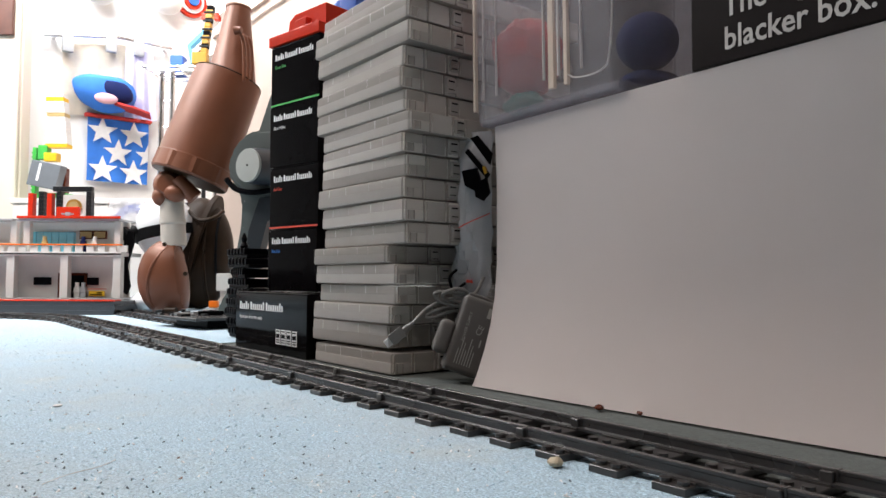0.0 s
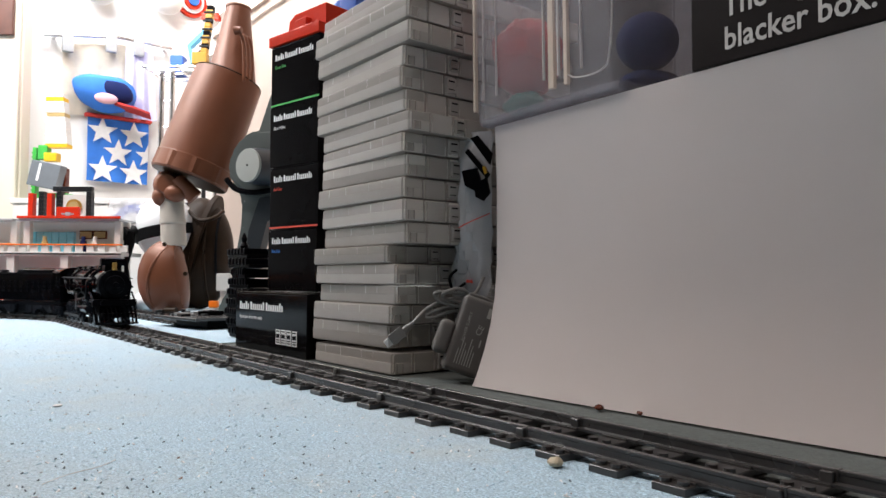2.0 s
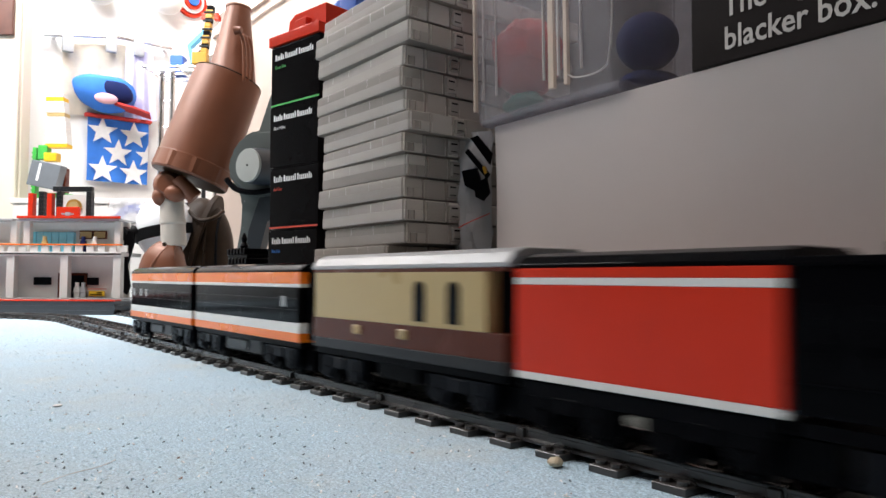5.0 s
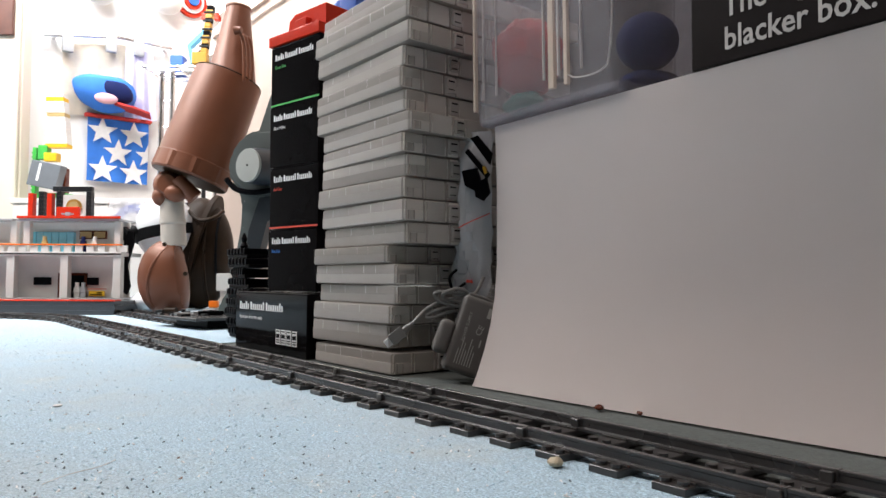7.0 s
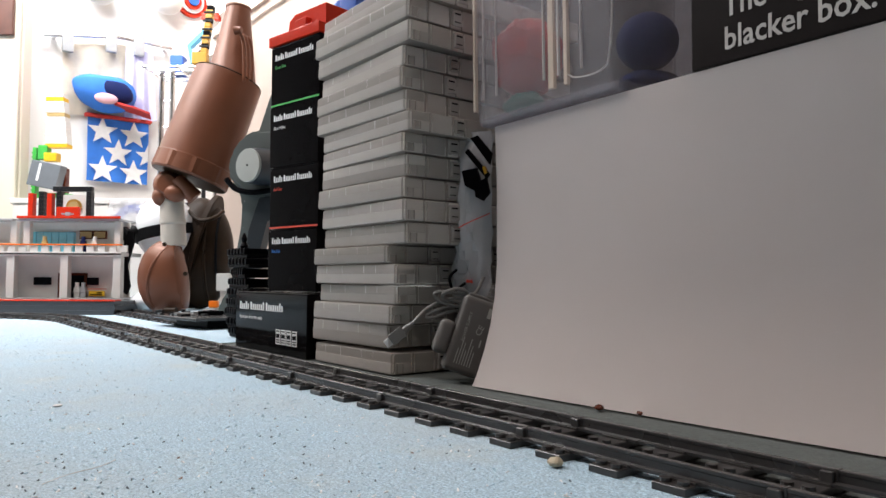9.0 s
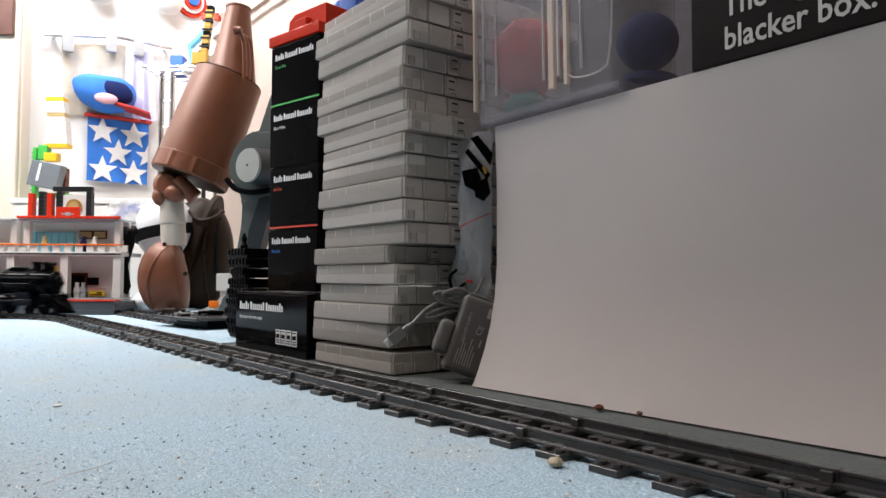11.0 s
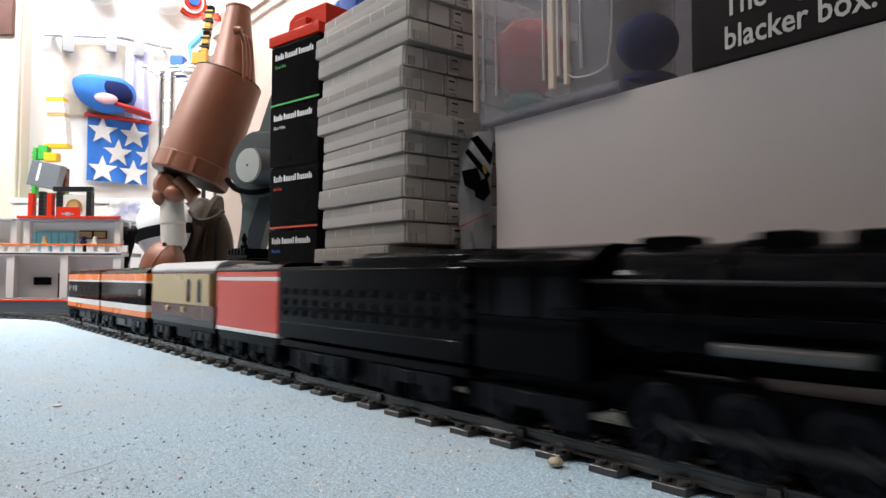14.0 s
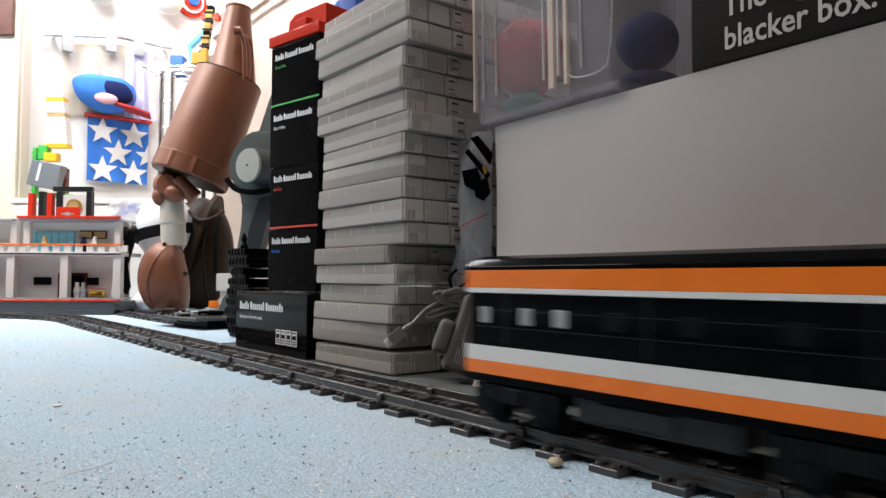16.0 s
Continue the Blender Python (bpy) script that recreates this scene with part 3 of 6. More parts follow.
loco, drivers, rods = locomotive()
TRAIN = [(loco, 0.349, 0.07, 0.30), (tender(), 0.2490, -0.06, 0.06), (red_van(), 0.0680, -0.034, 0.034),
         (brown_coach(), -0.1045, -0.064, 0.062)]
TRAIN.append((express_coach("black toy coach with orange and white stripes, almost windowless", [(0.086, 0.0075)]), -0.340, -0.078, 0.078))
TRAIN.append((express_coach("black toy coach with orange and white stripes and small side windows", [(-0.098, 0.0070), (-0.069, 0.0075), (-0.047, 0.0078), (-0.016, 0.010), (0.020, 0.010), (0.060, 0.010)]), -0.577, -0.078, 0.078))

# travelled length of the train over one lap, seconds and metres
KNOTS = [(6.5, 0.518), (7.5, 1.010), (8.5, 1.520), (9.5, 2.040), (10.5, 2.500), (11.24, 2.980), (11.54, 3.140), (11.94, 3.311), (12.14, 3.392), (12.54, 3.577),
         (13.0, 3.862), (13.5, 4.147), (14.0, 4.431), (14.5, 4.712), (15.0, 4.986), (15.5, 5.244), (16.0, 5.484)]
PERIOD = 9.74


def ease(t, t0, t1):
    u = min(1.0, max(0.0, (t - t0) / (t1 - t0)))
    return u * u * (3 - 2 * u)


def travelled(t):
    lap = 0
    # the first lap runs a little later down the straight
    t -= 0.042 * (ease(t, 3.4, 4.0) - ease(t, 4.3, 6.3))
    while t < 6.5:
        t, lap = t + PERIOD, lap - 1
    while t >= 6.5 + PERIOD:
        t, lap = t - PERIOD, lap + 1
    ks = [(KNOTS[-2][0] - PERIOD, KNOTS[-2][1] - LAP), (KNOTS[-1][0] - PERIOD, KNOTS[-1][1] - LAP)] + KNOTS
    ks += [(KNOTS[0][0] + PERIOD, KNOTS[0][1] + LAP), (KNOTS[1][0] + PERIOD, KNOTS[1][1] + LAP)]
    for i in range(1, len(ks) - 2):
        (ta, ya), (t0, y0), (t1, y1), (tb, yb) = ks[i - 1], ks[i], ks[i + 1], ks[i + 2]
        if t0 <= t <= t1:
            u, d = (t - t0) / (t1 - t0), t1 - t0
            m0, m1 = (y1 - ya) / (t1 - ta) * d, (yb - y0) / (tb - t0) * d
            y = (2 * u ** 3 - 3 * u * u + 1) * y0 + (u ** 3 - 2 * u * u + u) * m0 + (-2 * u ** 3 + 3 * u * u) * y1 + (u ** 3 - u * u) * m1
            return y + lap * LAP
    return ks[-3][1]


def car_pose(s, back, front):
    """Both pivots of a car stand on the centre line."""
    pb, pf = rail_pose(s + back).translation, rail_pose(s + front).translation
    d = pf - pb
    g = math.degrees(math.atan2(d.y, d.x))
    o = pb - d.normalized() * back
    return pose(o.x, o.y, 0, 0, 0, g)


def motions():
    for car, where, back, front in TRAIN:
        walk(car, [(k / 10, car_pose(travelled(k / 10) - A0 + where, back, front)) for k in range(161)])
    ticks = [k / 30 for k in range(481)]
    for w, x, y, tz in drivers:
        sign = 1 if tz == 0 else -1
        walk(w, [(t, pose(x, y, 0.0246, 0, 0, tz) @ pose(0, 0, 0, 0, sign * math.degrees(travelled(t) / 0.0150) % 360, 0)) for t in ticks])
    for r, y in rods:
        rows = []
        for t in ticks:
            g = travelled(t) / 0.0150
            rows.append((t, pose(0.0065 * math.cos(g) * (1 if y < 0 else -1), 0, 0.0246 - 0.0065 * math.sin(g) * (1 if y < 0 else 1))))
        walk(r, rows)


# ---- materials of the things round the layout
COPPER = mat("copper_spray_paint", (0.155, 0.050, 0.0215), 0.40, 0.15, 0.28, 14, 0.08, 250)
BRONZE = mat("dark_bronze_paint", (0.020, 0.0105, 0.005), 0.42, 0.0, 0.6, 18, 0.06, 200, spec=0.12)
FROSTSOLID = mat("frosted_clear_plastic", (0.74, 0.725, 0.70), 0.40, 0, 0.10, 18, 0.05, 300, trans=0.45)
# darker copy of the frosted plastic, painting the shade deep inside the cases
FROSTDARK = mat("frosted_clear_plastic_shaded", (0.52, 0.49, 0.46), 0.42, 0, 0.12, 25, trans=0.35)
TAPE = mat("milky_plastic", (0.55, 0.50, 0.44), 0.35, 0, 0.12, 30, trans=0.2)
HELMET = mat("white_gloss_paint", (0.72, 0.74, 0.76), 0.25, 0, 0.04, 10)
STRAP = mat("black_webbing", (0.004, 0.004, 0.005), 0.7, bump=0.3, bscale=1500, spec=0.1)
GUN = mat("grey_green_plastic", (0.090, 0.104, 0.100), 0.42, 0, 0.15, 22, 0.06, 300)
GUNLIGHT = mat("light_grey_plastic", (0.24, 0.25, 0.235), 0.45, 0, 0.08, 30)
GLOSSBOX = mat("black_gloss_carton", (0.004, 0.0035, 0.004), 0.06, 0, 0.3, 40, 0.03, 45, spec=0.5, ior=1.14)
MATTEBOX = mat("black_matt_carton", (0.014, 0.011, 0.011), 0.40, 0, 0.25, 40, spec=0.5, ior=1.15)
ADAPTER = mat("warm_grey_plastic", (0.125, 0.118, 0.112), 0.5, 0, 0.1, 60, 0.1, 900)
CABLE = mat("grey_cable", (0.20, 0.195, 0.188), 0.45)
# white print darkened to paint the shade on the carton's upright front
SHADEINK = mat("shaded_white_print", (0.46, 0.44, 0.42), 0.5, vary=0.03)
PRINT = mat("pale_grey_print", (0.42, 0.42, 0.40), 0.5)
CLOTHBLUE = mat("blue_flag_cloth", (0.035, 0.19, 0.66), 0.8, bump=0.2, bscale=900)
CLOTHRED = mat("red_cloth", (0.48, 0.035, 0.03), 0.8, bump=0.2, bscale=900)
CLOTHWHITE = mat("white_cloth", (0.80, 0.80, 0.80), 0.8, bump=0.2, bscale=900)
LAVENDER = mat("lavender_cloth", (0.50, 0.50, 0.72), 0.85, bump=0.2, bscale=900)
BAGRED = mat("red_balloon_rubber", (0.46, 0.04, 0.04), 0.3)
NAVY = mat("navy_blue_rubber", (0.005, 0.012, 0.075), 0.7, spec=0.2)
TEAL = mat("teal_rubber", (0.02, 0.15, 0.12), 0.4)
WOODDARK = mat("dark_brown_picture", (0.09, 0.035, 0.025), 0.4, 0, 0.5, 25)
CREAM = mat("cream_melamine", (0.70, 0.62, 0.52), 0.5, 0, 0.04, 3)


def clear_material(name, tint, rough, amount, haze=(0.75, 0.76, 0.80), spread=0.0):
    m, t, b = nodes_of(name)
    out = t.nodes["Material Output"]
    tr = t.nodes.new("ShaderNodeBsdfTransparent")
    tr.inputs["Color"].default_value = (*tint, 1)
    mx = t.nodes.new("ShaderNodeMixShader")
    b.inputs["Base Color"].default_value = (*haze, 1)
    b.inputs["Roughness"].default_value = rough
    nz = t.nodes.new("ShaderNodeTexNoise")
    nz.inputs["Scale"].default_value, nz.inputs["Detail"].default_value = 9.0, 5.0
    co = t.nodes.new("ShaderNodeTexCoord")
    t.links.new(co.outputs["Object"], nz.inputs["Vector"])
    mr = t.nodes.new("ShaderNodeMapRange")
    mr.inputs["To Min"].default_value, mr.inputs["To Max"].default_value = amount * 0.6, amount * 1.4
    t.links.new(nz.outputs["Fac"], mr.inputs["Value"])
    oi = t.nodes.new("ShaderNodeObjectInfo")
    vr = t.nodes.new("ShaderNodeMath")
    vr.operation = "MULTIPLY_ADD"
    vr.inputs[1].default_value = amount * spread
    t.links.new(oi.outputs["Random"], vr.inputs[0])
    t.links.new(mr.outputs["Result"], vr.inputs[2])
    t.links.new(vr.outputs[0], mx.inputs[0])
    t.links.new(tr.outputs[0], mx.inputs[1])
    t.links.new(b.outputs[0], mx.inputs[2])
    t.links.new(mx.outputs[0], out.inputs["Surface"])
    return m


FROST = clear_material("frosted_clear_case_plastic", (0.90, 0.90, 0.88), 0.36, 0.44, (0.57, 0.52, 0.48), 0.6)
# end faces hazed paler than the fronts, painting in light they do not catch
FROSTEND = clear_material("brightened_end_plastic", (0.90, 0.89, 0.87), 0.3, 0.44, (0.92, 0.87, 0.81), 0.7)
FROSTLID = clear_material("frosted_clear_lid_plastic", (0.86, 0.86, 0.84), 0.36, 0.41, (0.57, 0.52, 0.48), 0.6)
FROSTRIM = clear_material("thick_frosted_rim", (0.90, 0.90, 0.88), 0.34, 0.55, (0.86, 0.83, 0.79), 0.4)
WINDOWPANEL = clear_material("thin_frosted_end_window", (0.90, 0.89, 0.87), 0.25, 0.30, (0.78, 0.74, 0.70), 1.2)
CLEAR = clear_material("clear_container_plastic", (0.88, 0.88, 0.91), 0.14, 0.20, (0.72, 0.69, 0.71))
CLEAREDGE = clear_material("thick_container_edge", (0.92, 0.92, 0.94), 0.2, 0.42, (0.78, 0.74, 0.71))
# paler, warmer edge plastic that paints highlights along the container's ribs
BRIGHTEDGE = clear_material("container_edge_highlight", (0.94, 0.93, 0.92), 0.15, 0.46, (0.90, 0.76, 0.64))
FILM = clear_material("clear_bag_film", (0.92, 0.93, 0.95), 0.08, 0.52, (0.84, 0.85, 0.88))


# ---- white card sheet with a curved foot, and the storage unit behind it
def card_sheet():
    b = bmesh.new()
    prof = [(0.3530, 0.0006), (0.3590, 0.012), (0.3655, 0.027), (0.3720, 0.046), (0.3770, 0.068), (0.3800, 0.096), (0.3810, 0.128), (0.3812, 0.165), (0.3808, 0.2043)]
    A, B = -0.4180, 0.42
    cols = 40
    rows = []
    for n, z in prof:
        rows.append([b.verts.new((A + (B - A) * i / cols - (0.006 * z / 0.203 if i == 0 else 0),
                                  n + min(i / cols, 0.38) * (0.043 * (1 - z / 0.2043) - 0.0415 * z / 0.2043) + 0.0008 * math.sin(i * 0.55 + z * 9) * (1 - abs(z - 0.1) / 0.12), z)) for i in range(cols + 1)])
    for r0, r1 in zip(rows, rows[1:]):
        for i in range(cols):
            b.faces.new((r0[i], r0[i + 1], r1[i + 1], r1[i]))
    bmesh.ops.solidify(b, geom=b.faces[:], thickness=-0.0006)
    return solid("card_sheet", b, CARD, at(0, 0), "large white card sheet leaning with a curved foot on carpet", "card sheet", smooth=60)


card_sheet()


def storage_unit():
    u = thing("storage_unit", at(0, 0), "low white storage unit standing behind a white card", "cabinet")
    b = bmesh.new()
    box(b, -0.440, 0.420, 0.412, 0.860, 0.0, 0.190, 0.002)
    part("carcass", b, WHITE, u)
    b = bmesh.new()
    box(b, -0.445, 0.425, 0.404, 0.865, 0.190, 0.2045, 0.0015)
    part("top", b, WHITE, u)
    b = bmesh.new()
    box(b, -0.4415, -0.4240, 0.398, 0.412, 0.072, 0.190, 0.001)
    part("front_strip", b, WHITE, u)


storage_unit()


# ---- clear container with toys, and the large black carton beside it
SHELF = at(-0.4265, 0.381, 0, -2.8) @ pose(0.4265, -0.381, 0)


def container():
    Z0, H, XR = 0.2055, 0.20, -0.2900
    c = thing("plastic_container", SHELF, "clear plastic storage container with rounded corners, toys inside", "storage box")

    def ring(g, r, z, n=6):
        x0, x1, y0, y1 = -0.4430 - g, XR + g * 0.05, 0.3745 - g * 0.5, 0.620 + g
        pts = []
        for cx, cy, st in ((x1 - r, y1 - r, 0), (x0 + r, y1 - r, 90), (x0 + r, y0 + r, 180), (x1 - r, y0 + r, 270)):
            pts += [(cx + r * math.cos(radians(st + 90 * k / n)), cy + r * math.sin(radians(st + 90 * k / n)), z) for k in range(n + 1)]
        return pts

    b = bmesh.new()
    rings = [[b.verts.new(p) for p in ring(g, r, z)] for g, r, z in ((-0.005, 0.004, Z0 + 0.0005), (-0.002, 0.007, Z0 + 0.002), (0.0, 0.009, Z0 + 0.008), (0.003, 0.010, Z0 + 0.06), (0.009, 0.010, Z0 + H))]
    for r0, r1 in zip(rings, rings[1:]):
        for i in range(len(r0)):
            b.faces.new((r0[i], r0[(i + 1) % len(r0)], r1[(i + 1) % len(r0)], r1[i]))
    b.faces.new(rings[0][::-1])
    bmesh.ops.solidify(b, geom=b.faces[:], thickness=0.0016)
    body = part("tub", b, CLEAR, c)
    # two moulded ribs, and at the left a strip painted as the corner's highlight
    b = bmesh.new()
    for x, w in ((-0.3490, 0.0026), (-0.3345, 0.0016), (-0.4380, 0.0013)):
        prism(b, [(x - w, Z0 + 0.012), (x + w, Z0 + 0.012), (x + w - 0.004, Z0 + H), (x - w - 0.004, Z0 + H)], 0.3710, 0.3740)
    part("rib", b, BRIGHTEDGE, body)
    b = bmesh.new()
    tube(b, spline([(-0.3360, 0.3725, Z0 + 0.15), (-0.3355, 0.3725, Z0 + 0.03), (-0.3320, 0.3725, Z0 + 0.018), (-0.320, 0.3725, Z0 + 0.014), (-0.302, 0.3725, Z0 + 0.015), (-0.2960, 0.3725, Z0 + 0.024), (-0.2935, 0.3725, Z0 + 0.06), (-0.2925, 0.3725, Z0 + 0.15)], 6), 0.0006, 6)
    part("moulded_panel", b, CLEAREDGE, body)
    b = bmesh.new()
    prism(b, [(p[0], p[1]) for p in ring(-0.004, 0.006, 0)], Z0 + 0.0008, Z0 + 0.0060, "z")
    part("thick_base", b, CLEAR, body)
    # thin pale strips paint vertical highlight streaks on the container's front
    for x, w in ((-0.428, 0.0003), (-0.412, 0.0003), (-0.321, 0.0003), (-0.3580, 0.0005), (-0.3430, 0.0009)):
        b = bmesh.new()
        prism(b, [(x - w, Z0 + 0.020), (x + w, Z0 + 0.020), (x + w - 0.003, Z0 + H), (x - w - 0.003, Z0 + H)], 0.3717, 0.3737)
        part("moulding_line", b, CLEAREDGE, body)


container()
b = bmesh.new()
ball(b, (0, 0, 0.034), 0.030, 0.028, 0.034, 32, 22)
for v in b.verts:
    v.co += v.co.normalized() * (0.007 * noise.noise(v.co * 55) + 0.003 * noise.noise(v.co * 150))
solid("red_balloon", b, BAGRED, SHELF @ pose(-0.430, 0.421, 0.2345), "crumpled red rubber toy inside a clear container", "toy")
b = bmesh.new()
ball(b, (0, 0, 0.009), 0.020, 0.015, 0.009, 20, 12)
for v in b.verts:
    v.co += v.co.normalized() * 0.003 * noise.noise(v.co * 90)
solid("green_toy", b, TEAL, SHELF @ pose(-0.424, 0.412, 0.2176), "small teal rubber toy under a red one", "toy")
b = bmesh.new()
ball(b, (0, 0, 0.0210), 0.0220, 0.0220, 0.0210, 24, 16)
solid("blue_ball", b, NAVY, SHELF @ pose(-0.3150, 0.434, 0.2327), "dark navy blue ball inside a clear container", "ball")
# added rest that holds the ball up and paints the shadow below it
b = bmesh.new()
ball(b, (0, 0, 0.0105), 0.019, 0.030, 0.0105, 24, 12)
for v in b.verts:
    v.co.z = min(v.co.z, 0.0200)
solid("dark_pouch", b, NAVY, SHELF @ pose(-0.3150, 0.440, 0.2120), "flat navy rest added for the shade under a blue ball in a clear container", "pouch")

TEXT_UP = pose(0, 0, 0, 90, 0, 0)


def big_black_box():
    c = thing("black_carton", SHELF, "large matt black carton with white lettering on white cabinet", "box")
    b = bmesh.new()
    box(b, -0.2395, 0.160, 0.3800, 0.640, 0.2050, 0.335, 0.0012, 2)
    body = part("carton_body", b, MATTEBOX, c)
    lettering("blacker box.", 0.0186, SHADEINK, body, pose(-0.2178, 0.3797, 0.2122) @ TEXT_UP, bold=0.014, squeeze=0.88)
    lettering("The bigger", 0.0186, SHADEINK, body, pose(-0.2178, 0.3797, 0.2310) @ TEXT_UP, bold=0.014, squeeze=0.88)


big_black_box()
# near-black block added so that the view through the container stays dark
bm = bmesh.new()
box(bm, -0.440, 0.150, 0.650, 0.850, 0.2047, 0.480, 0.002)
bm2 = bmesh.new()
box(bm2, -0.88, -0.446, 0.660, 0.860, 0.0, 0.52, 0.002)
solid("dark_board_box", bm2, MATTEBOX, at(0, 0), "tall dark carton standing on carpet behind clear cases", "box")
solid("dark_carton", bm, mat("dark_backing_tone", (0.006, 0.005, 0.006), 0.6, spec=0.2), at(0, 0), "dark backing block added behind a clear container", "box")


# ---- stack of flat clear cases
def rounded_slab(bm, x0, x1, y0, y1, z0, z1, r, e, f):
    """Flat box with round upright corners of radius r and rims softened by e below and f above."""
    def loop(g, z):
        pts = []
        for cx, cy, st in ((x1 - r, y1 - r, 0), (x0 + r, y1 - r, 90), (x0 + r, y0 + r, 180), (x1 - r, y0 + r, 270)):
            for k in range(5):
                q = radians(st + 22.5 * k)
                pts.append(bm.verts.new((cx + (r - g) * math.cos(q), cy + (r - g) * math.sin(q), z)))
        return pts
    loops = [loop(e, z0), loop(e * 0.3, z0 + e * 0.3), loop(0, z0 + e), loop(0, z1 - f), loop(f * 0.3, z1 - f * 0.3), loop(f, z1)]
    for l0, l1 in zip(loops, loops[1:]):
        for i in range(len(l0)):
            bm.faces.new((l0[i], l0[(i + 1) % len(l0)], l1[(i + 1) % len(l0)], l1[i]))
    bm.faces.new(loops[0][::-1])
    bm.faces.new(loops[-1])


def case_thing():
    L, W, H = 0.1385, 0.205, 0.0190
    c = thing("parts_case", pose(0, 0, 0), "flat frosted clear plastic parts case in a tall stack", "storage case", "stack of clear cases")
    b = bmesh.new()
    rounded_slab(b, -L, 0, 0, W, 0.0004, H * 0.530, 0.0030, 0.0018, 0.0002)
    tray = part("tray", b, FROST, c)
    b = bmesh.new()
    rounded_slab(b, -L + 0.0003, -0.0003, 0.0003, W - 0.0003, H * 0.532, H * 0.99, 0.0030, 0.0002, 0.0018)
    lid = part("lid", b, FROSTLID, c)
    # faces towards +x get the lightened plastic in place of direct light
    for shell in (tray, lid):
        shell.data.materials.append(FROSTEND)
        for p in shell.data.polygons:
            p.material_index = 1 if p.normal.x > 0.8 else 0
    for x, w in ((-L * 0.84, 0.0005), (-L * 0.63, 0.0004), (-L * 0.36, 0.0008), (-L * 0.22, 0.0004)):
        b = bmesh.new()
        box(b, x - w, x + w, 0.0003, 0.005, H * 0.56, H * 0.92)
        part("hinge_rib", b, FROSTRIM, lid)
    for y0, y1, z0, z1 in ((0.005, 0.011, 0.10, 0.50), (0.0240, 0.0440, 0.08, 0.92), (0.061, 0.086, 0.06, 0.94), (0.094, 0.118, 0.08, 0.9), (0.142, 0.165, 0.08, 0.9)):
        b = bmesh.new()
        box(b, -0.0010, 0.0002, y0, y1, H * z0, H * z1)
        part("end_panel", b, WINDOWPANEL, tray)
    for y, w, z0, z1 in ((0.0022, 0.0005, 0.1, 0.9), (0.0050, 0.0005, 0.1, 0.5), (0.0110, 0.0005, 0.1, 0.5), (0.0215, 0.0010, 0.06, 0.95), (0.0462, 0.0010, 0.04, 0.97), (0.0595, 0.0005, 0.06, 0.95), (0.0900, 0.0006, 0.1, 0.9), (0.1210, 0.0008, 0.06, 0.95), (0.1380, 0.0006, 0.06, 0.95)):
        b = bmesh.new()
        box(b, -0.003, 0.0007, y - w, y + w, H * z0, H * z1, 0.0002)
        part("end_rib", b, FROSTLID, tray)
    for y0 in (0.0478, 0.1230):
        b = bmesh.new()
        box(b, -0.001, 0.0020, y0, y0 + 0.0115, H * 0.16, H * 0.86, 0.0008)
        latch = part("latch", b, WINDOWPANEL, tray)
        for za, zb in ((0.66, 0.73), (0.30, 0.34)):
            b = bmesh.new()
            box(b, 0.0006, 0.0023, y0 + 0.002, y0 + 0.0085, H * za, H * zb)
            part("latch_slot", b, BLACKSOFT, latch)
    # dividers carry the inner shade in their darker colour
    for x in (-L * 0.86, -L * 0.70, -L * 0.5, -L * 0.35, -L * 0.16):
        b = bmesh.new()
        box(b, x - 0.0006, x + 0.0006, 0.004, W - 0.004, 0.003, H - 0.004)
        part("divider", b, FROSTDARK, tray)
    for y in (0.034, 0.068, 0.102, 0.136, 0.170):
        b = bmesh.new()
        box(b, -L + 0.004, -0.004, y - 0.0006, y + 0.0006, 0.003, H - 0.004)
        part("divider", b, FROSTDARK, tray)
    return c


CASE_A = [-0.5040, -0.5125, -0.5050, -0.5010, -0.5010, -0.5130, -0.4880, -0.4880, -0.4890, -0.4885, -0.4885, -0.4815, -0.4900, -0.4915, -0.4925, -0.4830, -0.4830, -0.4810]
CASE_Z = [0.0, 0.0215, 0.0425, 0.0595, 0.0765, 0.0948, 0.1110, 0.1300, 0.1495, 0.1680, 0.1878, 0.2055, 0.2235, 0.2430, 0.2625, 0.2815, 0.3010, 0.3210]
first = case_thing()
for k, a in enumerate(CASE_A):
    h = (CASE_Z[k + 1] if k + 1 < len(CASE_Z) else CASE_Z[k] + 0.0195) - CASE_Z[k]
    m = at(a, 0.337 + 0.002 * math.sin(k * 2.3), CASE_Z[k], 1.2 * math.sin(k * 1.7))
    first.scale = (1, 1, 1)
    if k == 0:
        first.matrix_basis = m
        one = first
    else:
        one = copy_thing(first, m)
    one.scale = (0.92 if k == 5 else 0.965 if k == 1 else 1.01 if k < 6 else 1.05 if k < 11 else 1.09 if k < 15 else 1.15, 1, h / 0.0191)


